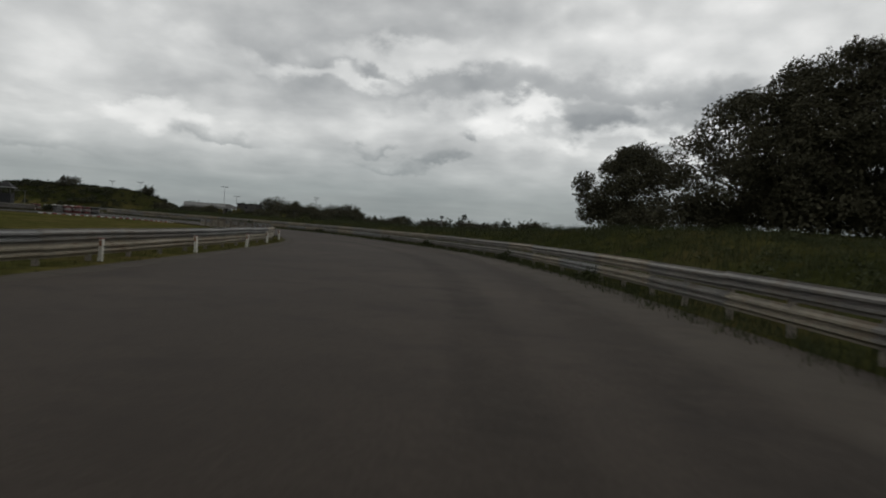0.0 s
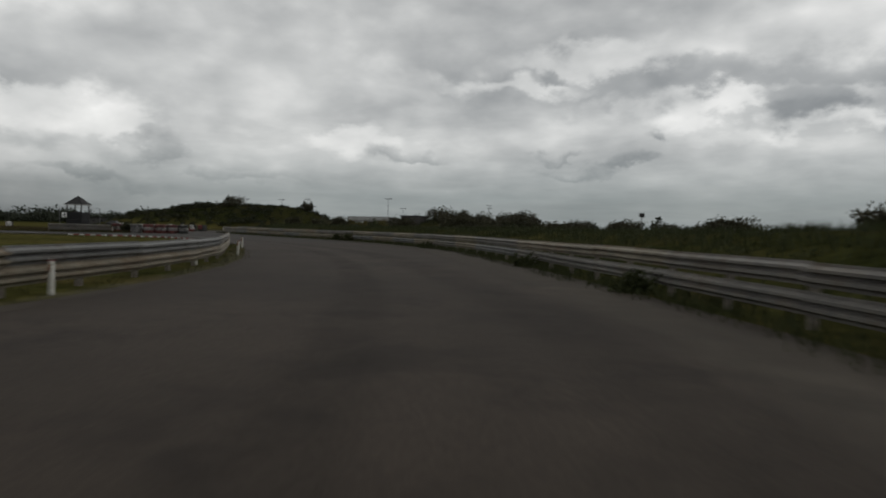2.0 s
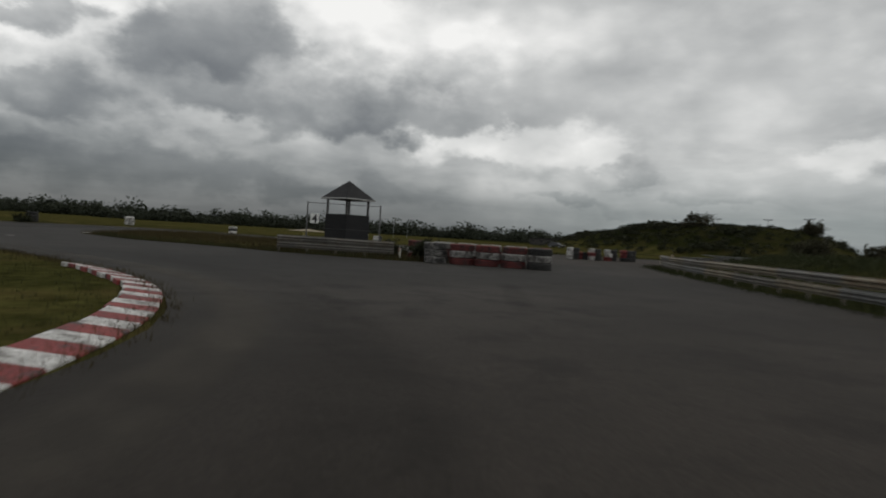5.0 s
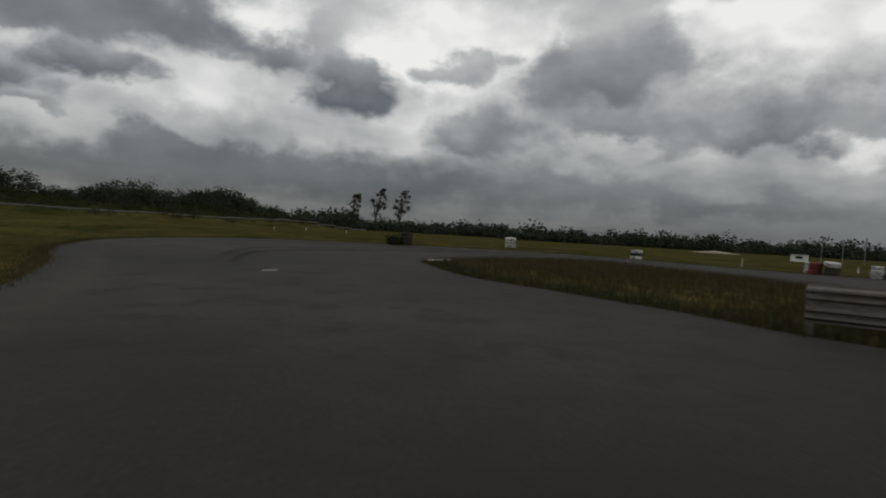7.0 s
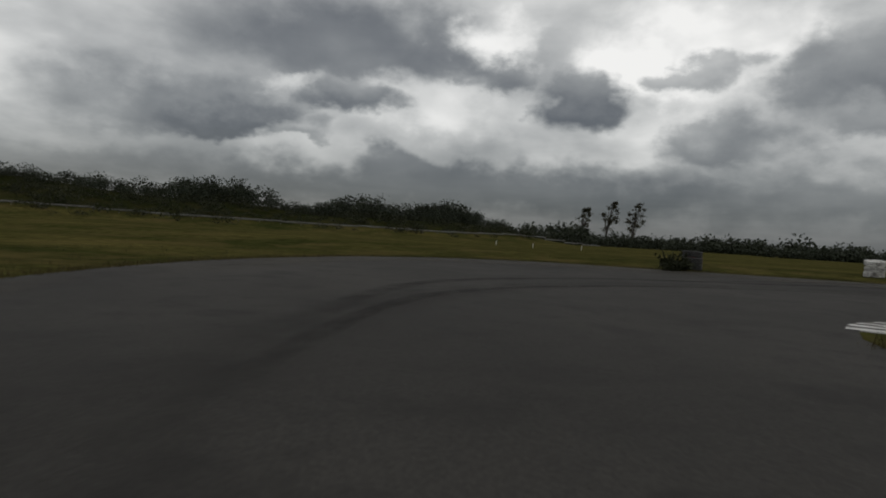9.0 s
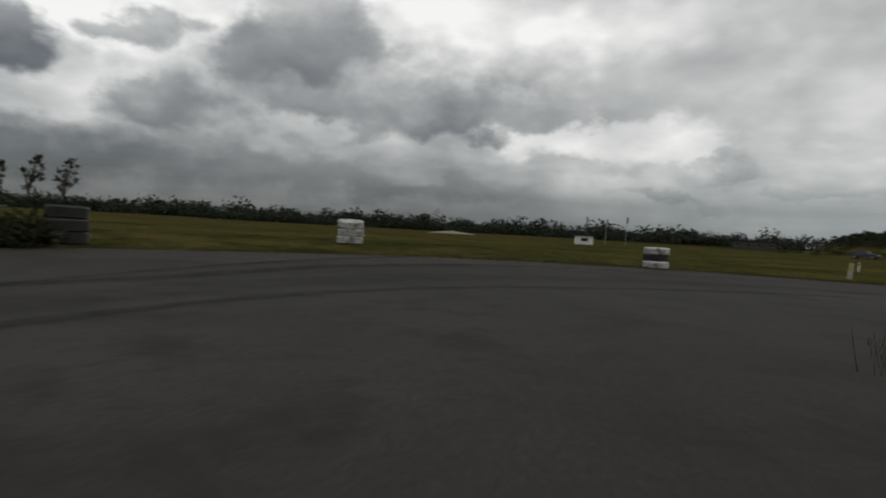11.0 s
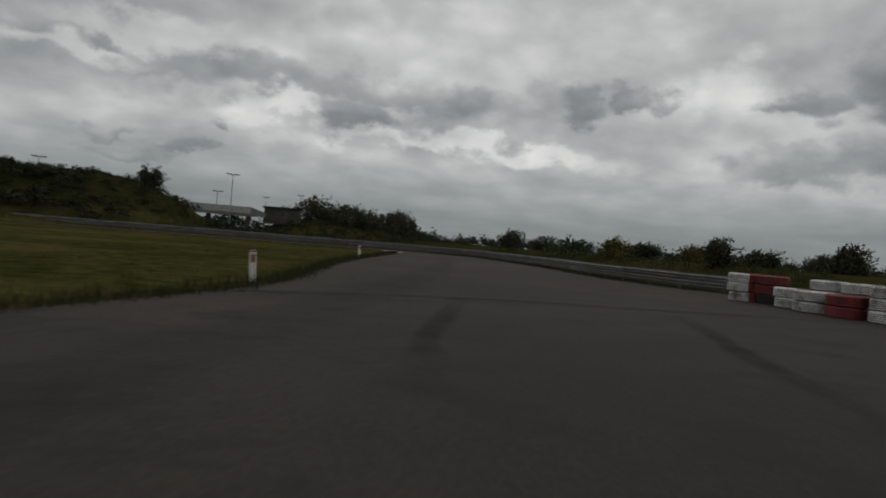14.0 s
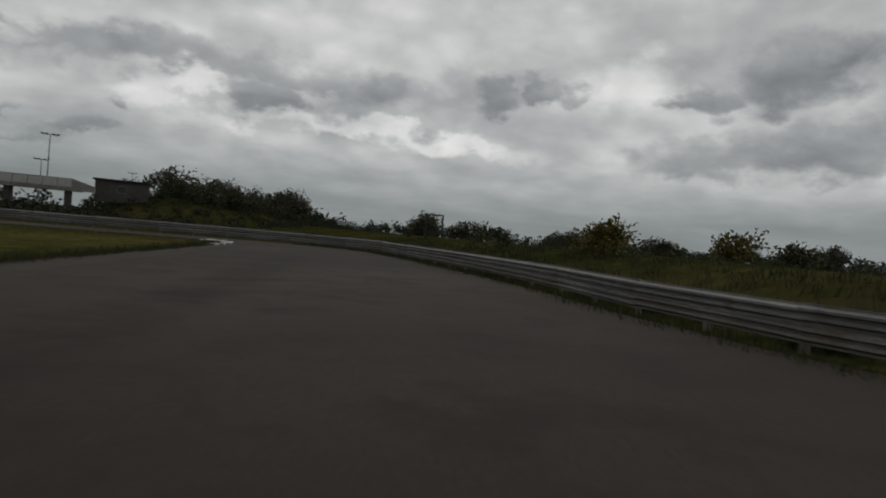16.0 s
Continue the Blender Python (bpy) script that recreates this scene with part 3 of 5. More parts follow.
gx, gy = steps(-260, 110, 2.0, 4300), steps(-120, 290, 2.0, 4300)
grid = np.stack(np.meshgrid(gx, gy, indexing="ij"), -1).reshape(-1, 2)
gz = relief(grid)
ny = len(gy)
cells = np.array([(i * ny + j, (i + 1) * ny + j, (i + 1) * ny + j + 1, i * ny + j + 1) for i in range(len(gx) - 1) for j in range(ny - 1)])
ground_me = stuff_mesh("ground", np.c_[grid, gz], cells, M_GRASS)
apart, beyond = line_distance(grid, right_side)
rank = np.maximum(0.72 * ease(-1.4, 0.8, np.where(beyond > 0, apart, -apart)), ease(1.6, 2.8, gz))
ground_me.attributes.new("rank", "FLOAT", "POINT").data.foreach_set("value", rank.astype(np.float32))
ground_me.polygons.foreach_set("use_smooth", [True] * len(ground_me.polygons))
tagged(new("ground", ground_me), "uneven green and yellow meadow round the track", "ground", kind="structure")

road_outer = np.vstack([inset(right_side, 0.5), edge_west[::-1], inset(west, -0.75)[::-1]])
bm = bmesh.new()
loops = []
for ring in (road_outer, island):
    vs = [bm.verts.new((x, y, 0.012)) for x, y in ring]
    loops += [bm.edges.new((a, b)) for a, b in zip(vs, vs[1:] + vs[:1])]
bmesh.ops.triangle_fill(bm, use_beauty=True, use_dissolve=False, edges=loops)
if sum(f.normal.z for f in bm.faces) < 0:
    bmesh.ops.reverse_faces(bm, faces=bm.faces[:])
for axis, lo, hi, pace in ((0, -108.0, -88.0, 1.0), (1, 52.0, 100.0, 3.0)):
    for at in np.arange(lo, hi, pace):
        spot_on, across = ((at, 0, 0), (1, 0, 0)) if axis == 0 else ((0, at, 0), (0, 1, 0))
        bmesh.ops.bisect_plane(bm, geom=bm.verts[:] + bm.edges[:] + bm.faces[:], plane_co=spot_on, plane_no=across)
for v in bm.verts:
    v.co.z = 0.022 + float(bank(np.array([(v.co.x, v.co.y)]))[0])
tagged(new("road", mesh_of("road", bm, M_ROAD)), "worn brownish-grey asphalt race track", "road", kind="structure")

# ---- guard rails ----


def w_beam(length, dent=0.0):
    """A corrugated steel beam along x, facing -y."""
    prof = [(0.0, 0.0), (0.0, 0.035), (-0.08, 0.075), (-0.08, 0.115), (-0.005, 0.145), (-0.005, 0.165), (-0.08, 0.195), (-0.08, 0.235), (0.0, 0.275), (0.0, 0.31)]
    bm = bmesh.new()
    rows = []
    for x in np.linspace(-length / 2, length / 2, 5):
        bend = dent * math.cos(math.pi * x / length)
        rows.append([[bm.verts.new((x, y + s + bend, z)) for y, z in prof] for s in (0.0, 0.006)])
    for a, b in zip(rows[:-1], rows[1:]):
        for i in range(len(prof) - 1):
            bm.faces.new((a[0][i], b[0][i], b[0][i + 1], a[0][i + 1]))
            bm.faces.new((a[1][i + 1], b[1][i + 1], b[1][i], a[1][i]))
        for i in (0, len(prof) - 1):
            bm.faces.new((a[0][i], a[1][i], b[1][i], b[0][i]))
    for r in (rows[0], rows[-1]):
        for i in range(len(prof) - 1):
            bm.faces.new((r[0][i], r[0][i + 1], r[1][i + 1], r[1][i]))
    bmesh.ops.recalc_face_normals(bm, faces=bm.faces[:])
    return bm


def post_bm(height):
    bm = box(bmesh.new(), -0.06, 0.06, 0.02, 0.12, -0.15, height, 0.008)
    box(bm, -0.04, 0.04, -0.005, 0.02, height - 0.28, height - 0.10)
    return bm


def guard_rail(line, face, levels, mats, label, post_mat, seed):
    """A rail along a line: beams at the given heights on posts. face: 1 when the road lies left of the line, else -1."""
    rng = random.Random(seed)
    rail = thing("guard_rail", label, "guard rail")
    meshes = {}
    top = max(levels) + 0.29
    post = mesh_of("post", post_bm(top), post_mat)
    for i, (a, b) in enumerate(zip(line[:-1], line[1:])):
        run = b - a
        size = float(np.hypot(*run))
        ang = math.degrees(math.atan2(run[1], run[0])) + (180 if face > 0 else 0)
        mid = (a + b) / 2
        key = round(size, 1)
        for k, z in enumerate(levels):
            mat = mats[k][rng.randrange(len(mats[k]))]
            if (key, mat.name) not in meshes:
                meshes[key, mat.name] = mesh_of("beam", w_beam(key + 0.12, rng.uniform(-0.02, 0.02)), mat)
            tilt = rng.uniform(-0.25, 0.25)
            part("beam", meshes[key, mat.name], None, rail, at=pose(mid[0], mid[1], z + rng.uniform(-0.012, 0.012), rng.uniform(-3, 3), tilt, ang))
        for u in (0.0, 0.5):
            q = a + run * u
            part("post", post, None, rail, at=pose(q[0], q[1], 0, rng.uniform(-3, 3), 0, ang))
    return rail


guard_rail(east, 1, (0.20, 0.56), ([M_CREAM, M_DULL, M_ZINC], [M_ZINC, M_ZINC, M_CREAM]), "long double-beam galvanised guard rail on the grassy verge", M_POST, 1)
guard_rail(north, 1, (0.14, 0.43), ([M_DULL, M_ZINC], [M_DULL]), "double-beam grey guard rail curving round the far bend", M_POST, 2)
guard_rail(west, -1, (0.14, 0.45), ([M_CREAM], [M_DULL, M_ZINC, M_DULL, M_CREAM]), "weathered cream and grey double guard rail inside the bend", M_POST, 3)
bar_a, bar_b = np.array((-57.9, 79.2)), np.array((-54.8, 83.9))
guard_rail(np.array([bar_a, (bar_a + bar_b) / 2, bar_b]), -1, (0.24, 0.55), ([M_ZINC],) * 2, "short double-beam steel barrier before the lookout hut", M_POST, 4)

far_line = smooth_line([(-84, -84), (-101, -67), (-141, -25), (-176, 3), (-206, 21), (-244, 40)], 8.0)
far_rail = guard_rail(far_line, -1, (0.38,), ([M_DULL],), "pale single-beam rail along the foot of the western ridge", M_POST, 5)
for piece in far_rail.children:
    piece.location.z += ground_z(piece.location.x, piece.location.y)

# ---- marker posts ----


def marker_bm(h):
    bm = bmesh.new()
    prof = [(-0.06, -0.03), (0.06, -0.03), (0.045, 0.035), (-0.045, 0.035)]
    low = [bm.verts.new((x, y, -0.1)) for x, y in prof]
    hi = [bm.verts.new((x, y, h - (0.05 if y > 0 else 0))) for x, y in prof]
    for i in range(4):
        j = (i + 1) % 4
        bm.faces.new((low[i], low[j], hi[j], hi[i]))
    bm.faces.new(hi)
    bm.faces.new(low[::-1])
    bmesh.ops.bevel(bm, geom=bm.edges[:], offset=0.006, segments=1, affect="EDGES")
    return bm


def marker_post(h=0.56):
    ob = thing("marker_post", "white plastic marker post with an amber reflector", "marker post", group="marker posts along the track")
    part("shaft", marker_bm(h), M_PLASTIC, ob)
    part("reflector", box(bmesh.new(), -0.035, 0.035, -0.036, -0.029, h - 0.2, h - 0.08), M_AMBER, ob, "amber reflector")
    part("band", box(bmesh.new(), -0.058, 0.058, -0.034, 0.034, h - 0.035, h - 0.012), M_RED, ob, "dark red band")
    return ob


first_marker = marker_post()
MARKERS = [(-8.0, 14.7), (-7.9, 20.1), (-8.0, 25.6), (-8.9, 31.7), (-9.8, 37.4), (-13.0, 44.8), (-15.6, 50.5), (-19.9, 57.0), (-81.85, 110.05), (-74.45, 130.1), (-102.8, 106.7), (-140, 44), (-143, 48), (-144, 54), (-55.0, 84.4)]
for i, (x, y) in enumerate(MARKERS):
    tilt = random.Random(i).uniform(-6, 6)
    m = pose(x, y, ground_z(x, y), tilt * 0.5, tilt, -20 + 40 * (i > 7))
    if i in (8, 9):
        m = m @ Matrix.Scale(1.28, 4)
    if i:
        copy_thing(first_marker, m)
    else:
        first_marker.matrix_basis = m

# ---- tyres ----


def tyre_mesh(paints, radius=0.5, width=0.29, seed=0):
    """A worn tyre lying flat, its tread ribbed, open in the middle. paints: (material, degrees of the round that it covers)."""
    bm = bmesh.new()
    inner = radius * 0.56
    prof = [(inner, 0.05), (inner + 0.05, 0.015), (radius - 0.09, 0.0), (radius - 0.02, 0.018)]
    ribs = 5
    for k in range(ribs):
        z0 = 0.028 + k * (width - 0.056) / ribs
        z1 = z0 + (width - 0.056) / ribs
        prof += [(radius, z0 + 0.004), (radius, z1 - 0.016)]
        if k < ribs - 1:
            prof += [(radius - 0.022, z1 - 0.012), (radius - 0.022, z1)]
    prof += [(radius - 0.02, width - 0.018), (radius - 0.09, width), (inner + 0.05, width - 0.015), (inner, width - 0.05)]
    n = 32
    ends = np.cumsum([d for _, d in paints])
    rng = random.Random(seed)
    squash = [1 + rng.uniform(-0.012, 0.012) for _ in range(n)]
    rings = [[bm.verts.new((r * s * math.cos(2 * math.pi * k / n), r * s * math.sin(2 * math.pi * k / n), z)) for r, z in prof] for k, s in enumerate(squash)]
    for k in range(n):
        a, b = rings[k], rings[(k + 1) % n]
        for i in range(len(prof)):
            j = (i + 1) % len(prof)
            f = bm.faces.new((a[i], b[i], b[j], a[j]))
            f.material_index = next(p for p, end in enumerate(ends) if k * 360 / n < end)
            if prof[i][0] == prof[j][0] == radius - 0.022:
                f.material_index = len(paints)
    bmesh.ops.recalc_face_normals(bm, faces=bm.faces[:])
    return mesh_of("tyre", bm, [*(m for m, _ in paints), M_RUBBER])


TYRES = {
    "w": tyre_mesh([(M_WHITE, 360)], seed=1),
    "r": tyre_mesh([(M_RED, 360)], seed=2),
    "k": tyre_mesh([(M_RUBBER, 360)], seed=3),
    "W": tyre_mesh([(M_WHITE, 190), (M_RUBBER, 170)], seed=4),
    "R": tyre_mesh([(M_RED, 190), (M_RUBBER, 170)], seed=5),
    "D": tyre_mesh([(M_DULL_WHITE, 190), (M_RUBBER, 170)], seed=10),
    "E": tyre_mesh([(M_DULL_RED, 190), (M_RUBBER, 170)], seed=11),
    "b": tyre_mesh([(M_MOSS, 360)], seed=9),
    "V": tyre_mesh([(M_WORN, 360)], seed=8),
    "M": tyre_mesh([(M_WHITE, 95), (M_RED, 85), (M_RUBBER, 180)], seed=6),
    "N": tyre_mesh([(M_RED, 55), (M_WHITE, 125), (M_RUBBER, 180)], seed=7),
}
WORDS = {"D": "dull white", "E": "dark red", "w": "white", "r": "red", "k": "black", "W": "white", "R": "red", "b": "mossy brown", "V": "flaking white", "M": "white and red", "N": "red and white"}


def tyre_stack(x, y, colours, group, scale=1.0, seed=0, turn=None, tip=0.0, tall=1.1):
    """A stack of lorry tyres, from the ground up. tip: how far the top one tilts."""
    rng = random.Random(seed * 31 + 7)
    kinds = sorted(set(colours), key=colours.index)
    tone = " over ".join(dict.fromkeys(WORDS[c] for c in reversed(kinds)))
    ob = thing("tyre_stack", f"stack of {len(colours)} tyres painted {tone}", "tyre stack", pose(x, y, ground_z(x, y)), group)
    z = 0.012
    for i, c in enumerate(colours):
        spin = rng.uniform(0, 360) if turn is None else turn + rng.uniform(-9, 9)
        top = tip if i == len(colours) - 1 else 0.0
        part("tyre", TYRES[c], None, ob, at=pose(rng.uniform(-0.04, 0.04), rng.uniform(-0.04, 0.04), z + abs(top) * 0.007, rng.uniform(-1, 1), rng.uniform(-1, 1) + top, 0) @ pose(0, 0, 0, 0, 0, spin) @ Matrix.Diagonal((scale, scale, tall, 1)))
        z += 0.29 * tall
    return ob


WALL = "tyre wall before the lookout hut"
for i, (x, y, c) in enumerate([(-52.2, 84.8, "VVV"), (-51.45, 85.7, "EDE"), (-50.7, 86.6, "EDE"), (-49.95, 87.5, "EDE"), (-49.2, 88.4, "kDk"), (-56.0, 86.0, "EDE"), (-54.9, 86.9, "EED"), (-54.1, 87.8, "EDD"), (-53.3, 88.7, "EED"), (-52.5, 89.6, "EDD"), (-51.7, 90.5, "EDE")]):
    tyre_stack(x, y, c, WALL, 1.12, i, -127)
for i, (x, y, c) in enumerate([(-103.0, 77.0, "www"), (-97.2, 86.5, "wkw")]):
    tyre_stack(x, y, c, "tyre stacks outside the hairpin", 0.98 - 0.1 * i, 40 + i, None, 7 - 7 * i, 0.95 - 0.12 * i)
tyre_stack(-98.6, 68.3, "DED", "tyre stacks outside the hairpin", 1.0, 44, 75)
for i, (x, y, c, k, turn, tip) in enumerate([(-91.4, 96.9, "MMM", 1.1, 198, 0), (-90.6, 97.75, "bbw", 1.0, None, 9), (-89.2, 99.9, "NNN", 0.95, 189, 0)]):
    tyre_stack(x, y, c, "tyre stacks at the hairpin exit", k, 50 + i, turn, tip, 0.95)
CORNER = "tyre wall at the rail corner"
for i, (x, y, c) in enumerate([(-65.2, 112.5, "MMM"), (-64.9, 111.7, "kRR"), (-65.5, 110.4, "MM"), (-66.1, 109.2, "WW"), (-64.8, 109.7, "RWW"), (-66.4, 108.0, "RR"), (-65.3, 108.3, "WRW"), (-66.3, 106.8, "WWW")]):
    tyre_stack(x, y, c, CORNER, 1.08, 70 + i, 127)

# ---- kerbs ----


def kerb(line, width, label, mats, step=0.55, seed=0, rise=0.07):
    """Painted kerb blocks along a line, each sloping up away from the road (which lies to the right of the line)."""
    pts = smooth_line(line, step)
    ob = thing("kerb", label, "kerb", kind="structure")
    rng = random.Random(seed)
    for i, (a, b) in enumerate(zip(pts[:-1], pts[1:])):
        run = b - a
        size, ang = float(np.hypot(*run)), math.degrees(math.atan2(run[1], run[0]))
        bm = bmesh.new()
        h = size / 2 - 0.006
        w = width * rng.uniform(0.94, 1.05)
        low = [bm.verts.new(c) for c in ((-h, 0, -0.05), (h, 0, -0.05), (h, w, -0.05), (-h, w, -0.05))]
        hi = [bm.verts.new(c) for c in ((-h, 0, 0.03), (h, 0, 0.03), (h, w, 0.03 + rise), (-h, w, 0.03 + rise))]
        for k in range(4):
            j = (k + 1) % 4
            bm.faces.new((low[k], low[j], hi[j], hi[k]))
        bm.faces.new(hi)
        bm.faces.new(low[::-1])
        bmesh.ops.bevel(bm, geom=bm.edges[:], offset=0.012, segments=1, affect="EDGES")
        mid = (a + b) / 2
        part("kerb_block", bm, mats[i % len(mats)], ob, at=pose(mid[0], mid[1], 0, 0, 0, ang))
    return ob


kerb([(-45.5, 70.5), (-44.2, 70.9), (-40.8, 71.4), (-38, 71.2), (-35, 70.4), (-31.5, 68.7), (-28.5, 66.4)][::-1], 0.6, "worn red and white striped kerb inside the bend", (M_WHITE, M_RED), 0.5, 5)
kerb([(-81.3, 74.5), (-80.35, 73.3), (-79.3, 72.3), (-78.4, 71.75), (-77.4, 71.5)], 0.8, "weathered dark and white striped kerb at the island tip", (M_WHITE, M_KERB), 0.33, 6, 0.0)
kerb([(-67.3, 147.5), (-66.0, 150.3), (-66.6, 152.8)][::-1], 0.8, "worn white kerb at the grass tip", (M_WHITE, M_CONCRETE), 0.5, 7)

# ---- lookout hut ----
HUT = pose(-58.0, 82.8, 0, 0, 0, 18.5)


def lookout_hut():
    ob = thing("lookout_hut", "black timber marshal lookout hut with a dark hipped roof", "hut", HUT)
    for i, (x0, x1, y0, y1) in enumerate([(-0.8, 0.8, -0.8, -0.74), (-0.8, 0.8, 0.74, 0.8), (-0.8, -0.74, -0.74, 0.74), (0.74, 0.8, -0.74, 0.74)]):
        wall = part("wall", box(bmesh.new(), x0, x1, y0, y1, 0.0, 2.07, 0.01), M_BLACK, ob)
        n = 11
        for k in range(n):
            u = -0.79 + k * 1.58 / n + 0.01
            w = 1.58 / n - 0.02
            if i == 0:
                part("board", box(bmesh.new(), u, u + w, -0.818, -0.802, 0.02, 2.05, 0.004), M_BLACK, wall)
            if i == 3:
                part("board", box(bmesh.new(), 0.802, 0.818, u, u + w, 0.02, 2.05, 0.004), M_BLACK, wall)
    for x, y in ((-0.73, -0.74), (0.73, -0.74), (-0.73, 0.74), (0.73, 0.74)):
        part("post", box(bmesh.new(), x - 0.055, x + 0.055, y - 0.04, y + 0.04, 2.07, 2.88, 0.008), M_BRICK, ob)
    part("floor", box(bmesh.new(), -0.73, 0.73, -0.73, 0.73, 0.3, 0.36), M_BRICK, ob)
    bm = bmesh.new()
    e, z0, z1 = 0.98, 2.88, 3.84
    low = [bm.verts.new(c) for c in ((-e, -e, z0), (e, -e, z0), (e, e, z0), (-e, e, z0))]
    top = bm.verts.new((0, 0, z1))
    for k in range(4):
        bm.faces.new((low[k], low[(k + 1) % 4], top))
    bm.faces.new(low[::-1])
    roof = part("roof", bm, M_ROOF, ob)
    for k in range(4):
        turn = pose(0, 0, 0, 0, 0, 90 * k)
        part("fascia", box(bmesh.new(), -e, e, -e - 0.03, -e - 0.002, z0 - 0.05, z0 + 0.02, 0.005), M_TRIM, roof, "thin pale fascia board", at=turn)
        for r in range(7):
            u0 = r / 7
            half = e * (1 - u0)
            zz = z0 + (z1 - z0) * u0
            bm = bmesh.new()
            half2 = e * (1 - u0 - 0.16)
            if half2 <= 0.02:
                continue
            zz2 = z0 + (z1 - z0) * (u0 + 0.16)
            vs = [bm.verts.new(c) for c in ((-half, -half - 0.012, zz + 0.012), (half, -half - 0.012, zz + 0.012), (half2, -half2 - 0.002, zz2 + 0.006), (-half2, -half2 - 0.002, zz2 + 0.006), (-half, -half + 0.0, zz + 0.001), (half, -half + 0.0, zz + 0.001))]
            bm.faces.new(vs[:4])
            bm.faces.new((vs[4], vs[5], vs[1], vs[0]))
            part("shingle_course", bm, M_ROOF, roof, at=turn)
    return ob


lookout_hut()
frame_at = pose(-57.1, 82.2, 0, 0, 0, 54.8)
net = thing("fence_frame", "thin steel pole frame strung with a wire before the hut", "frame", frame_at)
for x in (-1.85, 1.85):
    part("pole", rod(bmesh.new(), (x, 0, -0.2), (x, 0, 2.6), 0.035), M_STEEL, net)
part("crossbar", rod(bmesh.new(), (-1.85, 0, 2.56), (1.85, 0, 2.54), 0.016), M_STEEL, net)
for z in (0.7, 1.3):
    part("wire", rod(bmesh.new(), (-1.85, 0, z), (1.85, 0, z), 0.004, n=4), M_STEEL, net)
sign = thing("number_sign", "small white board with a black number 4", "sign", frame_at @ pose(-1.45, -0.06, 1.52))
part("board", box(bmesh.new(), -0.22, 0.22, -0.012, 0.012, 0, 0.5, 0.004), M_SIGN, sign)
for z in (0.1, 0.4):
    part("bracket", box(bmesh.new(), -0.42, -0.2, 0.013, 0.03, z, z + 0.03), M_STEEL, sign)
digit = bpy.data.curves.new("digit", "FONT")
digit.body, digit.size, digit.extrude, digit.align_x = "4", 0.56, 0.003, "CENTER"
digit.offset = 0.012
digit_ob = new("digit_text", digit)
bpy.context.view_layer.update()
digit_me = bpy.data.meshes.new_from_object(digit_ob)
bpy.data.objects.remove(digit_ob)
digit_me.materials.clear()
digit_me.materials.append(M_INK)
part("digit", digit_me, None, sign, "black painted number 4", at=pose(0, -0.017, 0.05, 90, 0, 0))

# ---- small signs and far fixtures ----
ysign = thing("track_sign", "yellow and white upright track sign on a short post", "sign", pose(-94.9, 93.6, 0, 0, 4, 20))
part("board", box(bmesh.new(), -0.085, 0.085, -0.012, 0.012, 0.12, 0.72, 0.004), M_YELLOW, ysign)
part("panel", box(bmesh.new(), -0.065, 0.065, -0.02, -0.013, 0.18, 0.45), M_TRIM, ysign, "white lower panel")
part("post", rod(bmesh.new(), (0, 0.03, -0.2), (0, 0.03, 0.8), 0.022), M_STEEL, ysign)


def flood_mast(x, y, top, label="tall grey floodlight mast with two lamp heads", turn=0.0):
    z = ground_z(x, y)
    ob = thing("floodlight_mast", label, "floodlight", pose(x, y, z, 0, 0, turn), "floodlight masts")
    h = top - z
    part("pole", rod(bmesh.new(), (0, 0, -0.3), (0, 0, h), 0.11, 0.06), M_LAMP, ob)
    part("crossarm", box(bmesh.new(), -1.0, 1.0, -0.05, 0.05, h - 0.1, h), M_LAMP, ob)
    for x0 in (-0.95, -0.4, 0.4, 0.95):
        part("lamp_head", box(bmesh.new(), x0 - 0.2, x0 + 0.2, -0.28, 0.1, h - 0.02, h + 0.14, 0.03), M_LAMP, ob)
    return ob


flood_mast(-76.7, 217.6, 10.6, turn=10)
flood_mast(-55.8, 271.3, 11.0, turn=20)
flood_mast(-78.5, 236.0, 8.2, turn=15)
flood_mast(-118.0, 222.0, 10.2, turn=5)
flood_mast(-108.0, 222.0, 10.4, turn=5)
flood_mast(-132.0, 222.0, 10.3, turn=5)
flood_mast(-62.0, 300.0, 11.0, turn=12)

fence = thing("railing", "pale steel railing along the top of the berm", "railing", pose(0, 0, 0))
for i in range(14):
    x = -137 + i * 1.7
    y = 205 - 0.35 * (x + 137)
    zb = ground_z(x, y)
    part("post", rod(bmesh.new(), (x, y, zb - 0.4), (x, y, zb + 1.7), 0.05, n=6), M_TRIM, fence)
for k in (0.9, 1.65):
    z0, z1 = ground_z(-137, 205), ground_z(-114.9, 197.3)
    part("rail", rod(bmesh.new(), (-137, 205, z0 + k), (-114.9, 197.3, z1 + k), 0.05, n=6), M_TRIM, fence)

